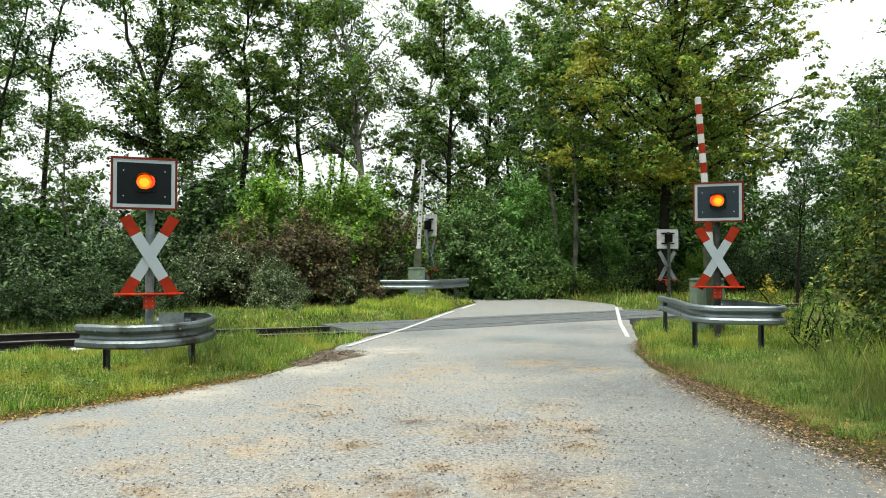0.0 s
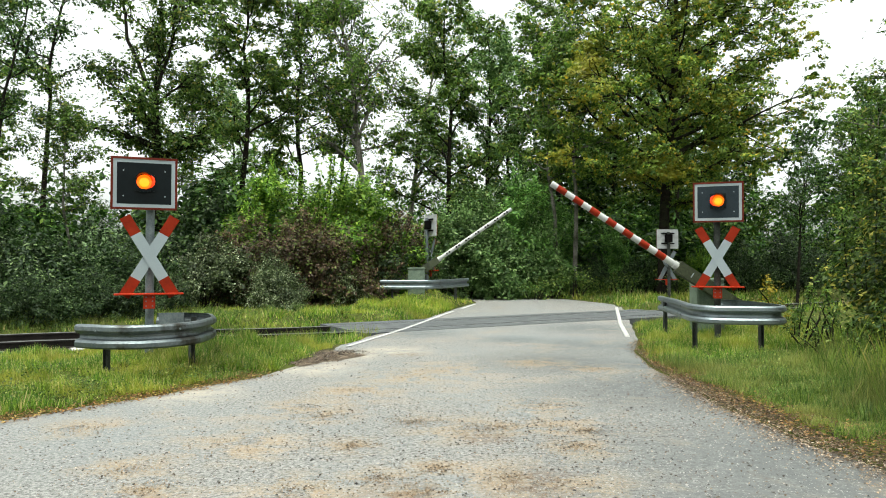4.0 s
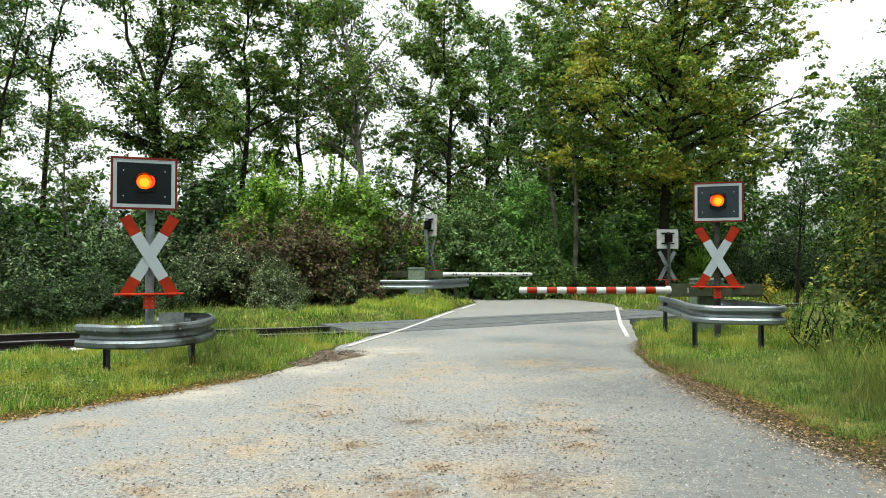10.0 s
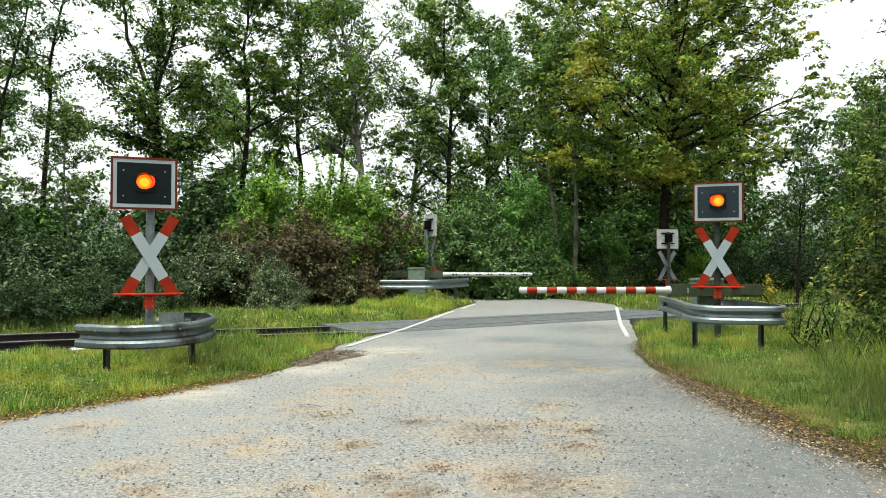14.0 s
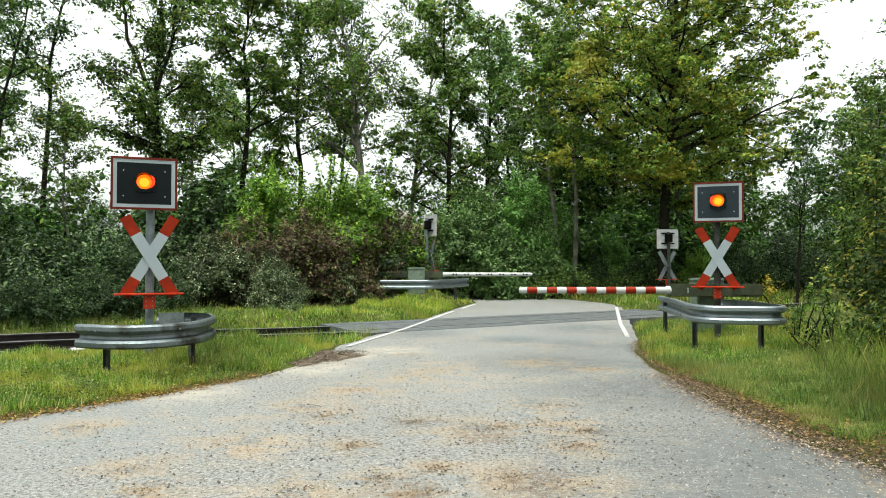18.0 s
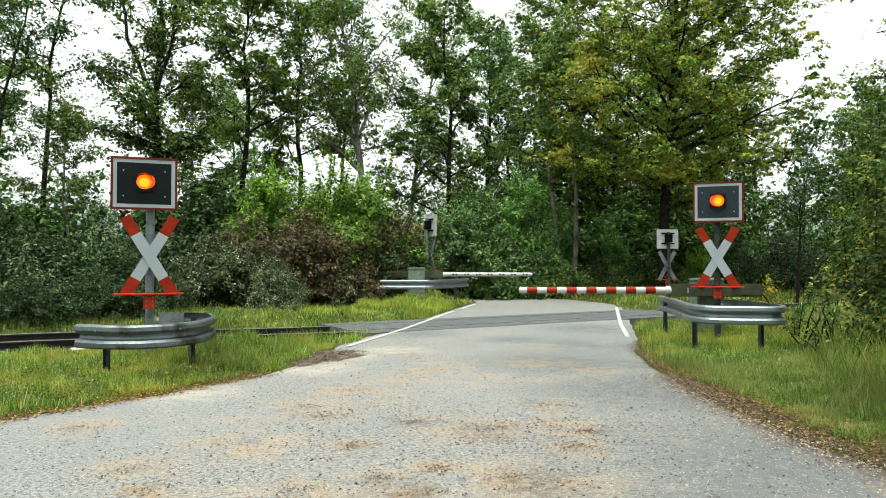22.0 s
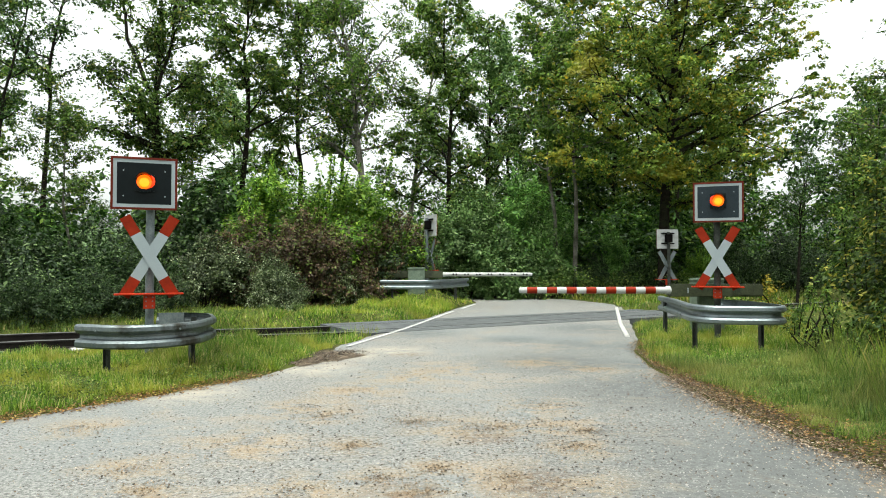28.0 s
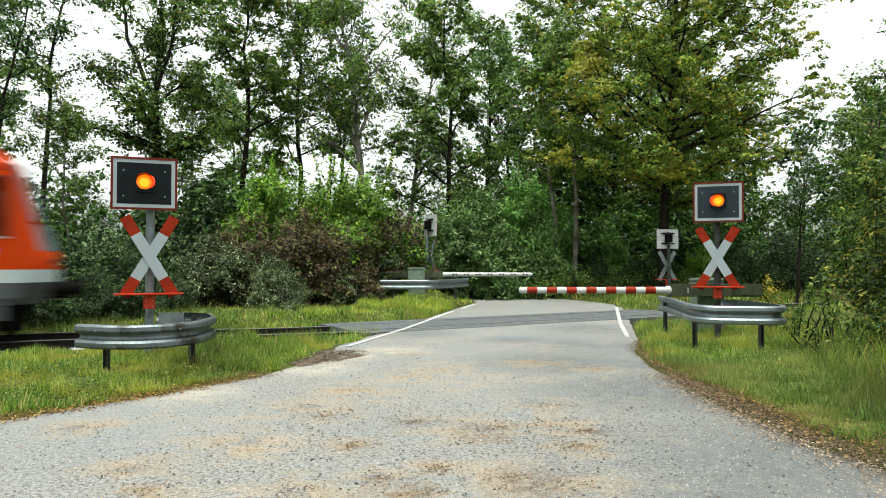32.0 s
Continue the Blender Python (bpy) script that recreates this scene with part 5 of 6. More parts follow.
def shrub(name, seed, label, size, count, leaf, leaf_mat, stems=14, category="bush", lumps=26, fill=0.5, shoots=0, lump=0.26, rise=0.3):
    """A bush of many stems: a dome of rounded leafy lumps with gaps between them, each lump made of small sprays."""
    rng = np.random.default_rng(seed)
    t = empty(name, label=label, category=category)
    span = np.array(size, float)
    hubs = []
    while len(hubs) < lumps * 2:
        p = rng.uniform(-1, 1, 3)
        p[2] = abs(p[2])
        q = np.linalg.norm(p)
        if fill < q < 1.0:
            hubs.append(p * rng.uniform(0.72, 1.0) * span)
    hubs = np.array(hubs)
    wood = []
    for i in range(stems):
        e = hubs[rng.integers(len(hubs))]
        b = np.array([e[0] * 0.3 + rng.normal(0, 0.1 * span[0]), e[1] * 0.3 + rng.normal(0, 0.1 * span[1]), -0.2])
        s = np.linspace(0, 1, 6)[:, None]
        pts = b * (1 - s) + e * s + np.cumsum(rng.normal(0, 0.04 * span[2], (6, 3)), axis=0) * s
        wood.append(tube(pts, np.linspace(0.035, 0.008, 6), 5))
    # leafy twigs stand out of every lump, outwards and up
    rad = lump * span.mean() * rng.uniform(0.6, 1.35, len(hubs))
    k = 26
    way = rng.normal(size=(len(hubs), k, 3))
    lift = hubs / span
    way += 1.0 * lift[:, None, :] + np.array([0, 0, rise])
    way /= np.linalg.norm(way, axis=2)[:, :, None]
    spray = (hubs[:, None, :] + way * rad[:, None, None] * rng.uniform(0.35, 0.85, (len(hubs), k, 1)) * np.array([1, 1, 0.8])).reshape(-1, 3)
    twig = way + np.array([0, 0, 0.45]) + rng.normal(0, 0.3, way.shape)
    twig = (twig / np.linalg.norm(twig, axis=2)[:, :, None]).reshape(-1, 3)
    reach = np.repeat(rad, k) * rng.uniform(0.4, 1.0, len(spray))
    w = np.repeat(rad ** 2, k) * rng.uniform(0.4, 1, len(spray))
    pick = rng.choice(len(spray), count, p=w / w.sum())
    jit = rng.normal(0, 1, (count, 3)) * leaf * 0.9
    at = spray[pick] + twig[pick] * (reach[pick] * rng.uniform(0, 1, count))[:, None] + jit
    at[:, 2] = np.abs(at[:, 2])
    off = way.reshape(-1, 3)[pick] * 0.8 + jit / leaf * 0.35
    grow = twig[pick]
    for i in range(shoots):
        # upright shoots that stand out of the dome, leaves on both sides
        j = rng.integers(len(hubs))
        e = hubs[j] + np.array([rng.normal(0, 0.5), rng.normal(0, 0.5), 0.5]) * rad[j]
        tip = e + np.array([rng.normal(0, 0.09 * span[0]) + 0.12 * e[0], rng.normal(0, 0.09 * span[1]) + 0.1 * e[1], rng.uniform(0.16, 0.34) * span[2]])
        wood.append(tube(e + (tip - e) * np.linspace(0, 1, 4)[:, None], np.linspace(0.014, 0.004, 4), 4))
        q = rng.uniform(0.05, 1.02, 60)[:, None]
        o = rng.normal(0, leaf * 1.1, (60, 3))
        at = np.vstack([at, e + (tip - e) * q + o * (1.25 - q)])
        off = np.vstack([off, o])
        grow = np.vstack([grow, np.repeat([(tip - e) / np.linalg.norm(tip - e)], 60, 0)])
    v, f = joined(wood)
    tagged(arrays("stem", v, f, "bark", t, True), kind="stuff")
    v, f = leaves(rng, at, leaf, 0.4, 1.6, off, grow, 0.38)
    arrays("foliage", v, f, leaf_mat, t)
    return t


def stand(ob, x, y, turn=0, scale=1.0, up=0.0):
    ob.matrix_basis = Matrix.Translation((x, y, float(ground_z(x, y)) + up)) @ Matrix.Rotation(math.radians(turn), 4, "Z") @ Matrix.Scale(scale, 4)
    return ob


def again(ob, x, y, turn, scale=1.0, label=""):
    m = Matrix.Translation((x, y, float(ground_z(x, y)))) @ Matrix.Rotation(math.radians(turn), 4, "Z") @ Matrix.Scale(scale, 4)
    keep = ob.matrix_basis.copy()
    ob.matrix_basis = Matrix.Identity(4)
    c = copy_thing(ob, m)
    ob.matrix_basis = keep
    if label:
        tagged(c, label)
    return c


oak = stand(tree("oak_tree", 11, "broad oak with leaves turning yellow behind the crossing", 17.0, 0.26, 0.22, 4.5, 28, 92000, 0.098, "leaf_turn", twigs=11, sigma=0.36, droop=0.12, bough=0.5, big=((0.36, 6, 4.6, 28), (0.41, 190, 4.4, 28), (0.50, 15, 4.8, 33), (0.54, 172, 5.0, 38), (0.42, 285, 4.4, 22), (0.47, 230, 4.6, 30), (0.48, 330, 4.2, 25), (0.62, 0, 5.8, 16), (0.68, -8, 4.6, 30), (0.40, 2, 5.2, 16), (0.30, 188, 4.2, 10), (0.31, 245, 4.0, 6), (0.29, 300, 3.6, 6), (0.32, 20, 4.0, 6))), 9.6, 30)
ivy = stand(tree("oak_tree", 12, "tall dark ivied oak with forked limbs", 15.5, 0.27, 0.34, 2.1, 15, 19000, 0.098, "leaf_oak", sigma=0.42, big=((0.49, 176, 6.2, 66), (0.51, 8, 6.0, 70), (0.38, 185, 2.6, 20), (0.36, 10, 2.8, 22), (0.42, 200, 2.2, 35)), ivy=2600, fork=0.52), -10.9, 26)
thin = stand(tree("ash_tree", 13, "slim tall tree with a thin crown", 13.5, 0.12, 0.45, 1.2, 13, 5000, 0.082, "leaf_dark", sigma=0.4, big=((0.55, 170, 2.4, 50), (0.6, 200, 2.2, 40)), twigs=5), -14.1, 24)
mid = stand(tree("oak_tree", 14, "slender woodland oak with green crown", 16.5, 0.18, 0.34, 3.2, 19, 19500, 0.118, "leaf_oak", sigma=0.42), -9.3, 32)
pale = stand(tree("alder_tree", 15, "pale barked leaning tree with light crown", 17, 0.22, 0.42, 3.8, 17, 18000, 0.108, "leaf_oak", "bark_pale", (-2.0, 0.5), 0.5, big=((0.42, 150, 4.0, 50), (0.45, 60, 4.0, 62), (0.36, 175, 3.5, 35))), -3.3, 33)
dense = stand(tree("hornbeam_tree", 16, "dense green woodland tree", 15, 0.17, 0.18, 3.0, 19, 13000, 0.134, "leaf_oak", sigma=0.45), 0.2, 34)
green = stand(tree("lime_tree", 19, "rounded green tree with pale upper leaves", 14, 0.17, 0.2, 3.4, 18, 15000, 0.122, "leaf_grey", sigma=0.45), 2.3, 37)
sap = stand(tree("young_tree", 17, "slim pale stemmed young tree in the wood", 12.5, 0.12, 0.42, 2.2, 13, 8000, 0.118, "leaf_oak", "bark_pale"), 5.44, 33)
again(sap, 6.2, 32.4, 80, 1.05)
again(dense, 4.0, 41, 120, 0.9)
again(mid, 7.0, 41, 200, 1.05)
again(dense, 10.5, 42, 240, 1.05)
again(green, 13.5, 41, 20, 1.0)
again(mid, 12.8, 38, 100, 0.9)
again(mid, -7.8, 37, 130, 1.08)
again(green, -13.0, 42, 60, 0.85)
again(thin, -6.6, 42, 30, 1.3)
again(pale, -2.6, 44, 210, 0.95)
again(dense, 19.2, 44, 10, 0.75)
again(dense, 16.0, 25.5, 200, 0.55)
again(thin, 13.6, 26.5, 300, 0.45)
again(thin, 14.9, 29.0, 30, 0.5)
again(dense, 17.4, 29.0, 70, 0.5)
again(thin, -14.0, 21.0, 50, 0.8)
again(sap, -11.9, 22.0, 50, 0.55)
again(sap, -11.2, 30.0, 250, 0.8)
again(mid, -19.5, 28, 50, 0.85)
again(dense, -22.0, 31, 50, 0.8)

# bushes along the track and the wood's edge
bush_green = stand(shrub("hazel_bush", 31, "tall bright green hazel bush beside the track", (3.3, 2.0, 4.4), 48000, 0.085, "leaf_fresh", shoots=170, lumps=40, lump=0.22), -4.75, 25.4, 0, 1.12)
bush_rust = stand(shrub("blackthorn_bush", 32, "dense bush with brownish red leaves beside the track", (2.6, 1.4, 2.75), 36000, 0.064, "leaf_rust", shoots=60, fill=0.35, lumps=40, lump=0.24), -4.95, 22.6)
bush_pale = stand(shrub("raspberry_bush", 39, "tangled bush showing pale undersides of its leaves", (1.9, 1.3, 2.3), 15000, 0.064, "leaf_fleck", shoots=40), -7.3, 21.4, 0, 0.85)
bush_grey = stand(shrub("willow_bush", 33, "grey green rounded bush behind the far barrier", (2.4, 2.2, 4.6), 25000, 0.096, "leaf_grey", shoots=80, lumps=34), 1.3, 30.4)
bush_dark = stand(shrub("bramble_bush", 34, "dark green bramble thicket by the track", (2.2, 1.6, 2.6), 11500, 0.072, "leaf_shaded", shoots=34), -10.9, 17.3)
maple = stand(shrub("maple_sapling", 40, "slender bright green young maple at the edge of the wood", (1.0, 1.0, 5.6), 14000, 0.09, "leaf_maple", 8, "tree", shoots=24, lumps=20), 3.4, 31.0)
again(maple, 5.6, 34.5, 90, 0.8)
again(maple, 8.4, 33.6, 200, 0.55)
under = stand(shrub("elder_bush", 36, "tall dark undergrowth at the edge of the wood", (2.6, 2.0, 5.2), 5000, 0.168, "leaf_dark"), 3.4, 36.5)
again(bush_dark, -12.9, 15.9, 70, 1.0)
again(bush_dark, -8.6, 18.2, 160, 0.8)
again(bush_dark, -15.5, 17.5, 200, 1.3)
again(bush_rust, -3.2, 26.4, 150, 1.15)
again(bush_rust, -3.5, 24.1, 40, 1.08)
again(bush_pale, -5.0, 20.7, 120, 0.62, "low tangled bush of greyish leaves by the track")
again(bush_pale, -3.3, 22.4, 200, 0.5, "low tangled bush of greyish leaves by the track")
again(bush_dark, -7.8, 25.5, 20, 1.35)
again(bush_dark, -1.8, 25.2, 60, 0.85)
again(bush_grey, 3.2, 31.5, 140, 0.9)
again(bush_grey, 2.3, 29.4, 30, 0.42)
again(bush_grey, 5.0, 31.0, 80, 0.34)
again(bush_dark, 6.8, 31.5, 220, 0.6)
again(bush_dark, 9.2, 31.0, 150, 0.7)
again(bush_green, 11.8, 31.5, 60, 0.42)
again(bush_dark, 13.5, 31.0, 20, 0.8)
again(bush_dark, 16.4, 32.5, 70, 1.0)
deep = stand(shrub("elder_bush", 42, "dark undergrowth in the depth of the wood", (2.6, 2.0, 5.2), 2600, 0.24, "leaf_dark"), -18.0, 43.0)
again(under, 6.2, 38.0, 50, 1.1)
again(under, 9.2, 37.0, 150, 1.0)
again(under, 12.4, 38.5, 250, 1.1)
again(under, 15.8, 38.0, 30, 0.95)
again(under, 19.0, 37.0, 90, 0.6)
again(under, 22.5, 38.0, 190, 0.65)
again(under, 26.0, 40.0, 120, 1.0)
again(under, 0.0, 39.0, 200, 1.0)
again(under, -3.6, 38.0, 280, 0.85)
again(under, -7.0, 36.0, 40, 0.85)
again(under, -10.6, 33.0, 340, 0.9)
again(under, -12.6, 36.0, 340, 0.9)
again(under, -10.0, 29.0, 100, 0.8)
again(under, -9.7, 27.6, 220, 1.12)
again(under, -8.3, 29.8, 20, 1.05)
again(under, -16.0, 24.0, 100, 0.85)
again(under, -14.7, 20.0, 10, 0.62)
again(under, -12.7, 21.6, 90, 0.72)
again(under, -17.6, 28.0, 190, 0.9)
for x, y, r, k in ((-12.5, 41, 20, 1.05), (-10.0, 43, 120, 1.1), (-14.9, 42, 200, 0.8), (-8.0, 41, 300, 1.0), (-5.2, 42, 60, 1.0), (1.8, 42, 160, 1.0)):
    again(deep, x, y, r, k)
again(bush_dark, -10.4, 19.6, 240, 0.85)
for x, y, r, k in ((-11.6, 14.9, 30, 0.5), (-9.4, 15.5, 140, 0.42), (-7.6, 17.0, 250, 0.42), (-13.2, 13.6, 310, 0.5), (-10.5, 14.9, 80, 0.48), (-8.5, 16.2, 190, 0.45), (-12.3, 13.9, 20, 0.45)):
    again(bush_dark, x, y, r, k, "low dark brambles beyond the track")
again(under, -20.0, 24.0, 100, 0.9)
far_tree = stand(tree("woodland_tree", 20, "dense dark tree in the depth of the wood", 14, 0.17, 0.15, 3.4, 16, 3400, 0.255, "leaf_dark", sigma=0.6, twigs=5), 16.0, 47.0)
for x, y, r, k in ((21.0, 40, 40, 0.66), (24.6, 41, 140, 0.76), (28.0, 43, 250, 0.85), (30.5, 42, 310, 0.7), (18.0, 43, 310, 0.55)):
    again(far_tree, x, y, r, k)
rng = np.random.default_rng(5)
for i in range(9):
    x = 7 + i * 3.0 + rng.uniform(-0.8, 0.8)
    again([deep, far_tree, far_tree][i % 3], x, 51 + rng.uniform(-3, 5), rng.uniform(0, 360), rng.uniform(0.8, 0.95) * (0.62 if x > 17 else 1.0))
for i in range(8):
    again(deep, -110 + i * 9 + rng.uniform(-2, 2), 165 + rng.uniform(-8, 8), rng.uniform(0, 360), rng.uniform(1.0, 1.6))
# unseen trees added behind the camera, to take light off what faces it
for i in range(7):
    again(far_tree, -22 + i * 7 + rng.uniform(-1, 1), -15 + rng.uniform(-4, 2), rng.uniform(0, 360), rng.uniform(0.85, 1.1))

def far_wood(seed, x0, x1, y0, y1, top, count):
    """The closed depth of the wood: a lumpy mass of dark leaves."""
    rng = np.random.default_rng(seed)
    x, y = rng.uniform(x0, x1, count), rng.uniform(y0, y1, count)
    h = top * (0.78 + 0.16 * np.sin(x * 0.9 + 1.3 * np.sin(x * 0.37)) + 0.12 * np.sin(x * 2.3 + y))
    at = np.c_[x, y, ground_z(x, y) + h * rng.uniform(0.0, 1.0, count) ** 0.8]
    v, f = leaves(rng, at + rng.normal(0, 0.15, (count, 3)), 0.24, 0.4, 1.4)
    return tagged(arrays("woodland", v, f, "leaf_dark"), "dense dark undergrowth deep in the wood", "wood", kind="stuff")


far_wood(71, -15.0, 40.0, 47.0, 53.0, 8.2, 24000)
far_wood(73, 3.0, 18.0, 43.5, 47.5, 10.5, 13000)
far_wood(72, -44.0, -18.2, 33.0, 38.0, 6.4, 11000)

# shrubs close by on the right of the road
near_shrub = stand(shrub("dogwood_bush", 35, "leafy roadside bush hanging over the tall grass", (1.35, 1.6, 3.9), 20000, 0.062, "leaf_road", shoots=50), 8.05, 9.9)
again(near_shrub, 8.85, 12.0, 160, 1.05)
again(near_shrub, 8.4, 11.2, 310, 1.05)
again(near_shrub, 9.75, 12.2, 100, 1.2)
stand(tree("birch_tree", 18, "slim birch with drooping twigs at the roadside", 7.6, 0.07, 0.25, 1.1, 16, 5000, 0.06, "leaf_oak", "bark_pale", sigma=0.25, droop=0.3), 9.0, 13.4)
herb = stand(shrub("nettle_clump", 37, "leafy green weeds behind the guard rail", (0.55, 0.5, 0.95), 620, 0.040, "leaf_weed", 10, "weed", 10, 0.2), 7.8, 14.1, 0, 0.62)
for x, y, r, k in ((7.0, 14.4, 50, 0.6), (6.6, 11.6, 100, 0.5), (7.7, 14.8, 150, 0.62), (6.5, 10.9, 250, 0.6), (8.2, 16.8, 300, 0.9), (7.3, 11.9, 20, 1.0), (7.3, 17.5, 70, 1.0)):
    again(herb, x, y, r, k)
for x, y, r, k in ((8.0, 30.4, 30, 1.6), (6.4, 31.0, 80, 1.3), (10.0, 29.8, 130, 1.4), (9.0, 30.8, 200, 1.9), (7.2, 30.4, 260, 1.2), (11.2, 30.2, 320, 1.6), (4.6, 29.6, 40, 1.7), (5.6, 30.2, 140, 2.0), (3.8, 29.0, 250, 1.3)):
    again(herb, x, y, r, k, "leafy green weeds at the edge of the wood")
rng = np.random.default_rng(77)
for i in range(16):
    x, y, _ = on_track(-14 + i * 0.95, 2.6 + rng.uniform(0, 1.2))
    if on_road(x, y) < -0.4:
        again(herb, x, y, rng.uniform(0, 360), rng.uniform(0.28, 0.5), "low leafy weeds in the grass beyond the track")
for i in range(14):
    x, y = rng.uniform(-8, -2.5), rng.uniform(7, 11.5)
    if on_road(x, y) < -0.35 and abs(track_off(x, y)) > 2.4:
        again(herb, x, y, rng.uniform(0, 360), rng.uniform(0.13, 0.22), "small leafy weeds in the verge grass")
sapling = stand(shrub("sapling", 43, "thin leafy sapling growing out of the roadside grass", (0.36, 0.34, 1.1), 95, 0.042, "leaf_weed", 9, "weed", 9, 0.2, 3, 0.2), 6.15, 11.5)
for x, y, r, k in ((6.0, 10.6, 60, 0.85), (6.45, 11.1, 140, 1.1), (6.7, 10.4, 220, 0.9), (6.35, 12.4, 300, 1.15), (6.1, 9.7, 20, 0.7)):
    again(sapling, x, y, r, k)
stand(shrub("goldenrod", 38, "yellow flowering goldenrod among the weeds", (0.26, 0.26, 1.25), 800, 0.038, "leaf_gold", 8, "flower", 8, 0.3), 7.2, 15.2, 0, 1.2)


# ---- grass and litter ----
def grass(name, seed, x0, x1, y0, y1, count, low, high, mat, keep, label, width=0.009):
    rng = np.random.default_rng(seed)
    p = np.c_[rng.uniform(x0, x1, count * 2), rng.uniform(y0, y1, count * 2)]
    p = p[keep(p[:, 0], p[:, 1])][:count]
    k = len(p)
    tuft = 0.65 + 0.5 * np.sin(p[:, 0] * 5.1 + np.sin(p[:, 1] * 3.7) * 2) * np.sin(p[:, 1] * 4.3 + np.sin(p[:, 0] * 2.9))
    tuft += 0.38 * np.sin(p[:, 0] * 13.7 + np.sin(p[:, 1] * 9.1) * 1.6) * np.sin(p[:, 1] * 11.9 + np.sin(p[:, 0] * 8.3) * 1.6)
    h = rng.uniform(low, high, k) * np.clip(tuft, 0.22, 1.35)
    az = rng.uniform(0, 2 * np.pi, k)
    bend = h * (rng.uniform(0.15, 0.8, k) if name == "grass" else rng.uniform(0.05, 0.45, k))
    z = ground_z(p[:, 0], p[:, 1]) - 0.02
    w = width * rng.uniform(0.7, 1.5, k) * (1.25 if name == "grass" else 1.0)
    sx, sy = np.cos(az + 1.6) * w, np.sin(az + 1.6) * w
    a = np.c_[p[:, 0] - sx, p[:, 1] - sy, z]
    b = np.c_[p[:, 0] + sx, p[:, 1] + sy, z]
    mx, my = np.cos(az) * bend * 0.61, np.sin(az) * bend * 0.61
    c = np.c_[p[:, 0] + mx + sx * 0.8, p[:, 1] + my + sy * 0.8, z + h * 0.62]
    d = np.c_[p[:, 0] + np.cos(az) * bend, p[:, 1] + np.sin(az) * bend, z + h * 0.95]
    if name == "grass":
        v = np.stack([a, b, d], 1).reshape(-1, 3)
        i = np.arange(k) * 3
        f = np.c_[i, i + 1, i + 2]
    else:
        v = np.stack([a, b, c, d], 1).reshape(-1, 3)
        i = np.arange(k) * 4
        f = np.c_[i, i + 1, i + 2, i + 3]
    return tagged(arrays(name, v, f, mat), label, "grass", kind="stuff")


def verge(x, y):
    strip_bare = np.where(x > 2, (0.28 + 0.10 * np.sin(y * 2.7)) * np.clip((9.6 - y) / 1.5, 0, 1), 0.0)
    return (on_road(x, y) < -0.06 - strip_bare - 0.12 * np.abs(np.sin(x * 3 + y * 2))) & (np.abs(track_off(x, y)) > 1.75 + 0.3 * np.sin(x * 2))


grass("grass", 41, -10, -1.4, 5.5, 13.2, 150000, 0.05, 0.19, "blade", verge, "short lush green verge grass", 0.005)
grass("grass", 42, 2.9, 7.6, 4.4, 10.8, 150000, 0.06, 0.20, "blade_tall", verge, "short green and yellow verge grass", 0.0034)
grass("grass", 66, 3.9, 6.6, 11.9, 15.0, 24000, 0.10, 0.27, "blade", lambda x, y: verge(x, y) & (on_road(x, y) < -0.45 - 0.25 * np.sin(x * 4)), "tall lush grass round the posts of the guard rail", 0.004)
grass("grass", 67, -4.4, -2.2, 9.5, 12.4, 16000, 0.14, 0.34, "blade", lambda x, y: verge(x, y) & (on_road(x, y) < -0.5 - 0.2 * np.sin(y * 5)), "tall lush grass behind the guard rail", 0.0042)
grass("grass", 47, 3.2, 9, 10.8, 19, 70000, 0.07, 0.22, "blade", verge, "rough grass round the guard rail", 0.0045)
grass("grass", 43, -20, 3, 9, 30, 42000, 0.06, 0.18, "blade_dry", verge, "yellowish rough grass beyond the track", 0.012)
grass("grass", 44, 5, 16, 20, 33, 14000, 0.10, 0.4, "blade", verge, "rough grass at the edge of the wood", 0.014)
grass("tall_grass", 45, 3.6, 8.2, 4.4, 11.5, 75000, 0.14, 0.46, "blade_tall", lambda x, y: (on_road(x, y) < -0.4) & (x > 3.62 + 0.34 * (y - 5.5) + 0.22 * np.sin(x * 3 + y * 2.3) + 0.5 * np.abs(np.sin(x * 41 + y * 67))) & (y < 11.0), "tall seeding roadside grass", 0.0022)
grass("tall_grass", 46, 3.8, 8.2, 4.6, 11.0, 3000, 0.4, 0.75, "blade_dry", lambda x, y: (on_road(x, y) < -0.7) & (x > 4.0 + 0.36 * (y - 5.5)), "dry grass stalks at the roadside", 0.0024)


grass("grass", 48, -7.5, -1.5, 10.5, 15.5, 12000, 0.24, 0.44, "blade", lambda x, y: (track_off(x, y) > -2.3) & (track_off(x, y) < -1.0 + 0.15 * np.sin(x * 7)) & (track_along(x, y) > -6.0 + 0.5 * np.sin(y * 3)) & (on_road(x, y) < -0.08), "grass grown up to the near rail", 0.008)
grass("grass", 50, -8, 2, 16, 25, 24000, 0.08, 0.24, "blade", lambda x, y: (track_off(x, y) > 1.9) & (track_off(x, y) < 5.2) & (track_along(x, y) > -7) & (on_road(x, y) < -0.1 - 0.1 * np.sin(x * 5)), "lush yellowish grass bank beyond the track", 0.010)
grass("grass", 52, -2.6, 1.2, 20.6, 25.2, 9000, 0.16, 0.34, "blade_dry", lambda x, y: (on_road(x, y) < -0.06) & (track_off(x, y) > 3.0) & (y < 22.4 + 1.2 * np.clip(x + 0.6, 0, 2)), "tall yellowish grass under the far guard rail", 0.009)
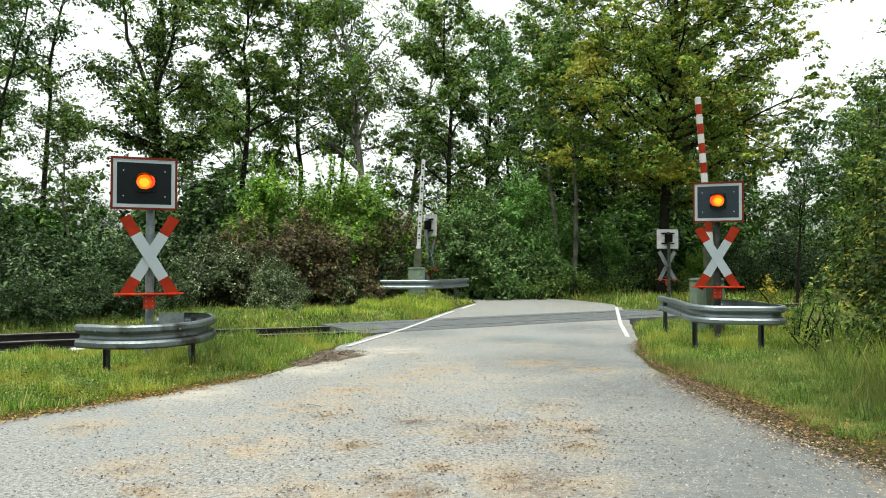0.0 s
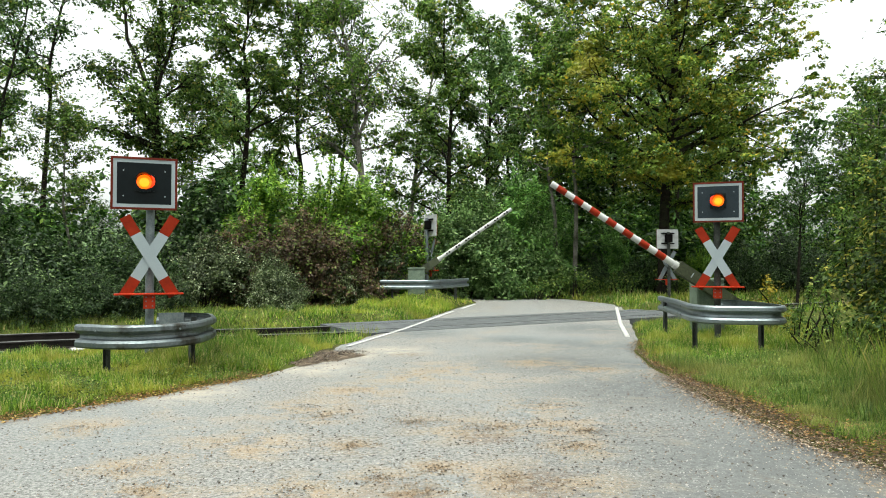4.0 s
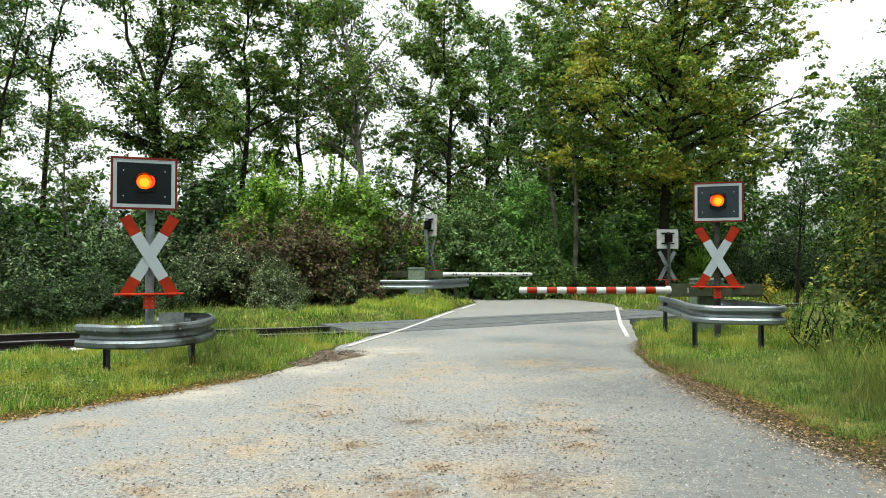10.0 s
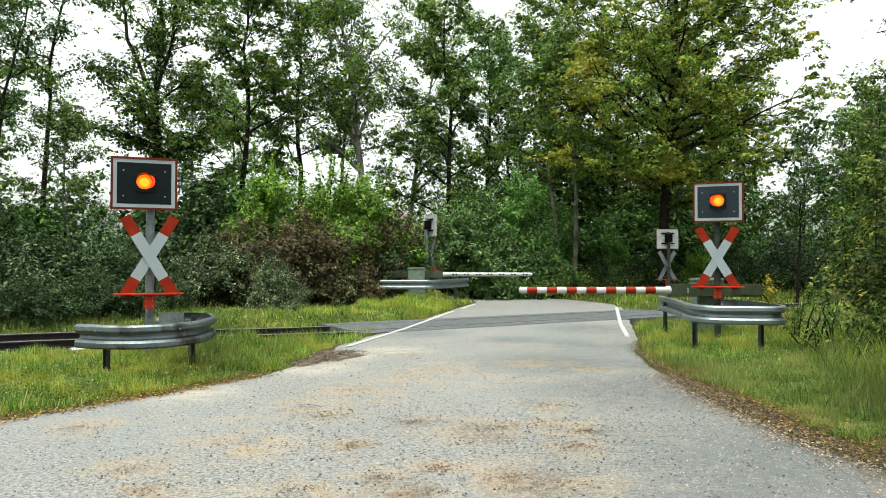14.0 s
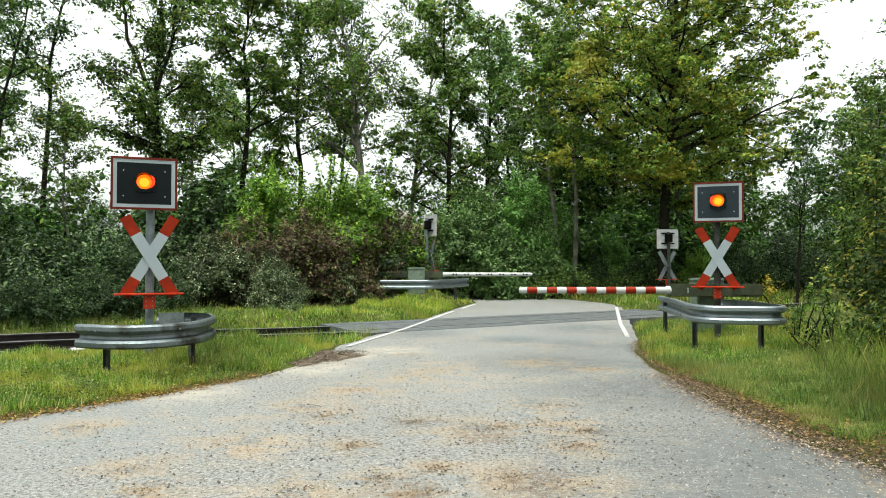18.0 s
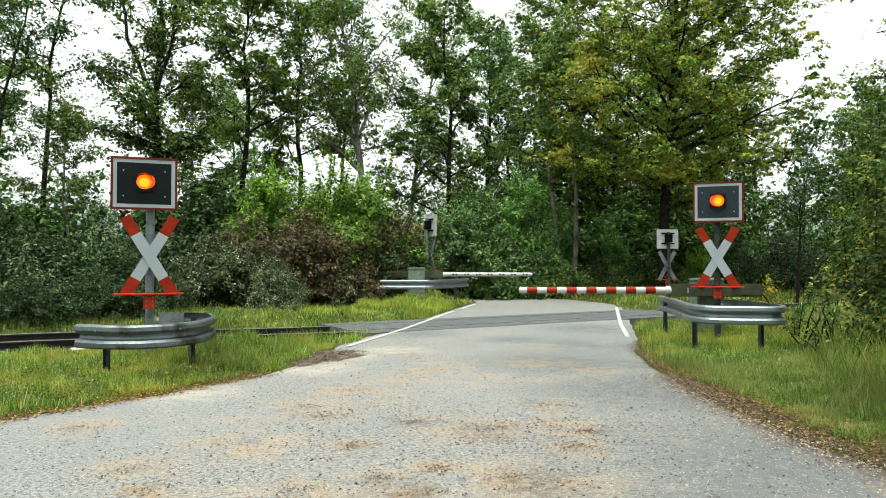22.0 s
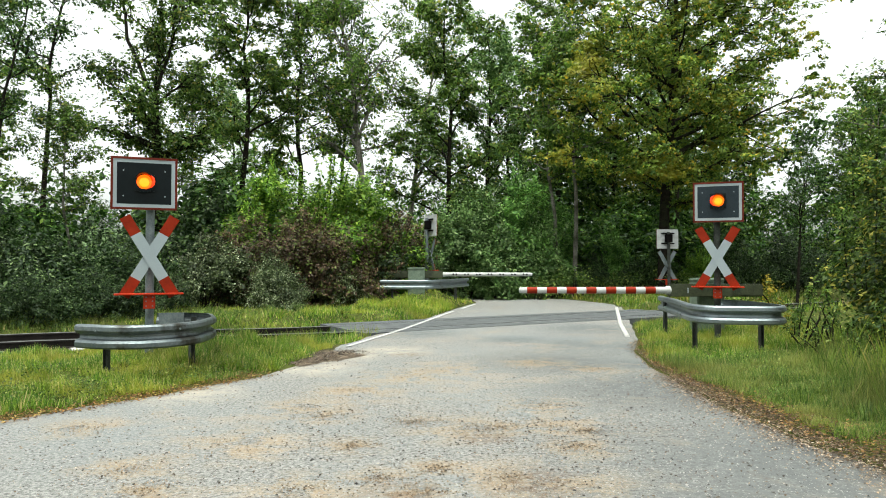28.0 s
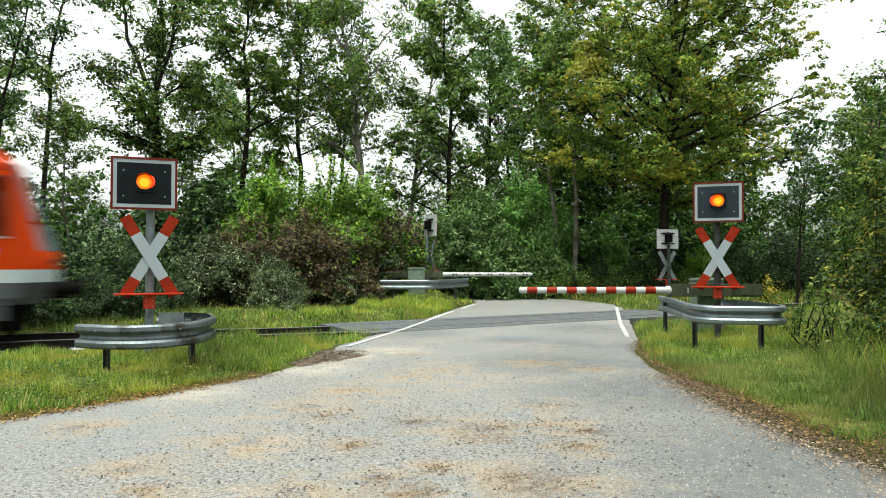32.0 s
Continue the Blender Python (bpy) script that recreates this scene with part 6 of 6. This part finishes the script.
grass("grass", 49, 3.5, 8, 17, 21, 4000, 0.12, 0.3, "blade", lambda x, y: (np.abs(track_off(x, y)) < 2.0) & (np.abs(track_off(x, y)) > 0.95) & (on_road(x, y) < -0.3), "rough grass beside the rails past the road", 0.009)

grass("grass", 59, -17, -4.5, 9, 19, 45000, 0.10, 0.32, "blade_tall", lambda x, y: (track_off(x, y) > 1.7 + 0.3 * np.sin(x * 3)) & (track_off(x, y) < 6.0), "rough weedy grass between the track and the brambles", 0.007)


def herbage(name, seed, places, count, size, mat, label):
    """Small broad leaves in loose patches low in the grass."""
    rng = np.random.default_rng(seed)
    c = np.array(places)
    i = rng.integers(0, len(c), count)
    p = c[i, :2] + rng.normal(0, 1, (count, 2)) * c[i, 2:3]
    p = p[on_road(p[:, 0], p[:, 1]) < -0.08]
    z = ground_z(p[:, 0], p[:, 1]) + rng.uniform(0.02, 0.13, len(p))
    v, f = leaves(rng, np.c_[p, z], size, 1.6, 1.25)
    return tagged(arrays(name, v, f, mat), label, "weeds", kind="stuff")


herbage("clover", 81, [(-5.3, 6.9, 0.25), (-4.6, 7.3, 0.2), (-4.0, 7.9, 0.25), (-5.8, 7.6, 0.3), (-3.3, 9.0, 0.25), (-6.6, 7.2, 0.3), (-2.9, 9.9, 0.3), (-6.2, 8.6, 0.4), (-2.5, 10.9, 0.25), (-5.0, 8.4, 0.3)], 4200, 0.024, "leaf_weed", "small broad green leaves low in the verge grass")
herbage("clover", 82, [(4.3, 8.9, 0.3), (4.5, 10.4, 0.35), (4.1, 11.6, 0.3), (4.9, 9.6, 0.4), (5.2, 10.9, 0.4), (4.0, 7.8, 0.2)], 1500, 0.02, "leaf_weed", "small broad green leaves in the grass by the guard rail")


def litter(name, seed, pts, spread, count, size, mat, label, category):
    rng = np.random.default_rng(seed)
    line = along(pts, 400)
    p = line[rng.integers(0, 400, count)] + rng.normal(0, spread, (count, 2))
    z = np.where(on_road(p[:, 0], p[:, 1]) > 0, 0.012, ground_z(p[:, 0], p[:, 1]) + 0.03)
    v, f = leaves(rng, np.c_[p, z], size, 3.0, 1.3)
    return tagged(arrays(name, v, f, mat), label, category, kind="stuff")


litter("fallen_leaves", 51, [(-5.5, 5.75), (-4.27, 6.6), (-3.2, 8.05), (-2.4, 9.4)], 0.12, 3000, 0.023, "litter_gold", "brown fallen leaves along the road edge", "leaves")
litter("fallen_leaves", 52, [(3.6, 4.2), (3.34, 5.6), (3.22, 6.6), (3.18, 7.9), (3.2, 9.0)], 0.15, 5200, 0.020, "litter", "brown fallen leaves along the road edge", "leaves")


def grit(seed, count, mat, label, big, small=0.003):
    rng = np.random.default_rng(seed)
    p = np.c_[rng.uniform(-8, 4, count * 2), 3.6 + 10 * rng.uniform(0, 1, count * 2) ** 1.4]
    p = p[on_road(p[:, 0], p[:, 1]) > 0.1][:count]
    k = len(p)
    s = small + big * rng.uniform(0, 1, k) ** 4
    d = np.array([(1.2, 0, 0), (-0.6, 0.9, 0), (-0.6, -0.9, 0), (0.1, 0.1, 0.6)])
    turn = rng.uniform(0, 2 * np.pi, k)
    d = np.stack([d[:, 0] * np.cos(turn)[:, None] - d[:, 1] * np.sin(turn)[:, None], d[:, 0] * np.sin(turn)[:, None] + d[:, 1] * np.cos(turn)[:, None], np.broadcast_to(d[:, 2], (k, 4))], 2)
    v = (np.c_[p, np.zeros(k)][:, None, :] + d * s[:, None, None] * rng.uniform(0.6, 1.4, (k, 4, 1))).reshape(-1, 3)
    i = np.arange(k) * 4
    f = np.r_[np.c_[i, i + 1, i + 3], np.c_[i + 1, i + 2, i + 3], np.c_[i + 2, i, i + 3]]
    return tagged(arrays("grit", v, f, mat), label, "grit", kind="stuff")


litter("fallen_leaves", 58, [(3.95, 4.2), (3.66, 5.6), (3.5, 6.6), (3.42, 7.9), (3.45, 9.6), (3.62, 11.4), (4.0, 13.4)], 0.11, 3600, 0.019, "litter_gold", "orange fallen leaves caught in the grass edge", "leaves")
litter("fallen_leaves", 60, [(3.16, 8.8), (3.16, 10.0), (3.3, 11.0), (3.46, 12.0), (3.9, 13.5)], 0.09, 2400, 0.019, "litter_gold", "orange and brown fallen leaves between road and grass", "leaves")
litter("crumbs", 64, [(3.08, 8.8), (3.1, 10.0), (3.3, 11.6), (3.7, 13.2)], 0.08, 1800, 0.014, "debris", "dark crumbs at the road edge by the guard rail", "debris")
litter("debris", 53, [(3.42, 4.0), (3.22, 5.0), (3.06, 6.0), (2.98, 7.6), (3.04, 9.2)], 0.11, 5600, 0.016, "debris", "dark bark crumbs and twigs along the road edge", "debris")
litter("debris", 54, [(-2.1, 10.5), (-1.9, 11.2), (-1.6, 11.8)], 0.2, 2600, 0.02, "debris", "dark earth crumbs washed onto the road edge", "debris")
grit(61, 8500, "grit", "dark grit and small stones strewn on the road", 0.012)
grit(65, 1500, "grit", "black stones the size of a fingertip scattered over the road", 0.011, 0.0065)
litter("crumbs", 57, [(3.36, 4.0), (3.14, 5.0), (2.98, 6.0), (2.9, 7.6), (3.0, 9.6)], 0.2, 5000, 0.014, "crumbs", "tan and brown crumbs strewn over the road edge", "debris")
litter("debris", 56, [(-4.5, 5.2), (-2, 5.6), (0, 5.0), (1.5, 6.5), (-1.0, 7.2), (2.2, 5.2), (2.4, 8.0)], 0.7, 3600, 0.015, "debris", "brown leaf scraps and crumbs scattered over the road", "debris")


def crumb_patches(seed, places, count):
    """Brown crumbs lying thick in the sandy patches: small flat flakes on the road."""
    rng = np.random.default_rng(seed)
    c = np.array(places)
    i = rng.integers(0, len(c), count)
    p = c[i, :2] + rng.normal(0, 1, (count, 2)) * rng.uniform(0.4, 2.0, (count, 1)) * c[i, 2:3] * np.array([0.5, 0.45])
    keep = on_road(p[:, 0], p[:, 1]) > 0.1
    p = p[keep]
    v, f = leaves(rng, np.c_[p, np.full(len(p), 0.007)], 0.011, 2.2, 1.2)
    return tagged(arrays("crumbs", v, f, "crumbs"), "brown and tan crumbs lying in the sandy patches", "debris", kind="stuff")


crumb_patches(63, [(0.20, 6.30, 0.48), (0.50, 6.34, 0.22), (1.04, 7.30, 0.36), (0.96, 6.46, 0.41), (1.10, 5.65, 0.27), (0.45, 4.84, 0.31), (0.73, 4.70, 0.46), (-0.05, 5.09, 0.17), (-0.13, 4.55, 0.22), (-0.43, 4.84, 0.20), (-0.47, 9.23, 0.65), (0.05, 9.82, 0.54), (-1.06, 8.20, 0.51), (-1.16, 6.84, 0.29), (-0.28, 6.55, 0.17), (2.13, 9.82, 0.34), (1.41, 10.43, 0.44), (1.30, 6.22, 0.17), (-1.68, 5.74, 0.48), (-1.46, 7.21, 0.44), (-2.32, 5.05, 0.31), (-3.31, 6.32, 0.31), (-1.98, 4.60, 0.26), (-0.74, 5.70, 0.24), (-0.96, 4.60, 0.32)], 11000)
grit(62, 9000, "pale_grit", "pale stone chippings lying loose on the road", 0.010)


def dirt_patch():
    """Bare earth worn into the verge at the start of the edge line."""
    rng = np.random.default_rng(55)
    k, rings = 28, 6
    v, f = [(-1.88, 11.1, 0.02)], []
    for r in range(1, rings + 1):
        for i in range(k):
            a = 2 * math.pi * i / k
            q = r / rings * (1 + 0.22 * math.sin(3 * a + 1) + 0.12 * math.sin(7 * a))
            v.append((-1.88 + 0.46 * q * math.cos(a) + 0.12 * q * math.sin(a), 11.1 + 0.80 * q * math.sin(a), 0.012 * (1 - (r / rings) ** 2) - 0.004 + rng.uniform(0, 0.012)))
    for r in range(1, rings):
        for i in range(k):
            p, q = 1 + (r - 1) * k + i, 1 + (r - 1) * k + (i + 1) % k
            f.append((p, q, q + k, p + k))
    ob = arrays("ground", v, f, "dirt", smooth=True)
    tagged(ob, "bare brown earth patch at the road edge", "ground", kind="structure")


dirt_patch()


# ---- movements ----
def swing(boom, way, rows):
    """Lowers a boom: degrees from upright, time by time."""
    x, y, z = boom.location
    walk(boom, [(t, pose(x, y, z, 0, -way * (90 - a), 0)) for t, a in rows])


def flash(drum, on, off):
    """Turns the drum's lit side away and back once a second, in place of blinking."""
    at = drum.location.copy()
    rows = []
    for s in range(-1, 33):
        for t, a in ((on, 180), (on + 0.034, 240), (on + 0.067, 300), (on + 0.1, 360), (off, 360), (off + 0.034, 420), (off + 0.067, 480), (off + 0.1, 540)):
            if 0 < s + t < 32:
                rows.append((s + t, a + 360 * (s + 1)))
    rows = [(0, rows[0][1] if rows[0][1] % 180 == 0 else rows[0][1] - 60)] + rows + [(32, rows[-1][1])]
    walk(drum, [(t, Matrix.Translation(at) @ Matrix.Rotation(math.radians(a), 4, "Z")) for t, a in rows])


def motions():
    swing(boom_near, -1, [(0, 4.3), (0.4, 5.9), (0.8, 10.3), (1.2, 16.8), (1.6, 22.4), (2.0, 28.0), (2.4, 33.0), (2.8, 38.4), (3.2, 43.9), (3.5, 48.2), (4.5, 65.5), (5.5, 81.4), (5.7, 84.1), (5.9, 86.4), (6.1, 88.4), (6.4, 90.0), (7.0, 90.0), (32, 90.0)])
    swing(boom_far, 1, [(0, 3.2), (0.4, 4.6), (0.8, 9.0), (1.2, 15.0), (1.6, 20.4), (2.0, 25.8), (2.4, 31.2), (2.8, 36.5), (3.2, 42.2), (3.5, 46.8), (4.5, 64.0), (5.5, 80.2), (5.7, 83.2), (5.9, 85.8), (6.1, 88.0), (6.4, 90.0), (7.0, 90.0), (32, 90.0)])
    # the coupling between the cars passes the road at 30.5 s
    for car in (car_front, car_rear):
        rows = []
        for t in (0, 16, 28, 29, 30, 31, 32):
            x, y, z = on_track(0.75 - V_TRAIN * (t - 30.5), 0)
            rows.append((t, pose(x, y, z, 0, 0, math.degrees(TRACK))))
        walk(car, rows)
    flash(drum_left, -0.12, 0.58)
    flash(drum_right, 0.34, 1.10)


motions()
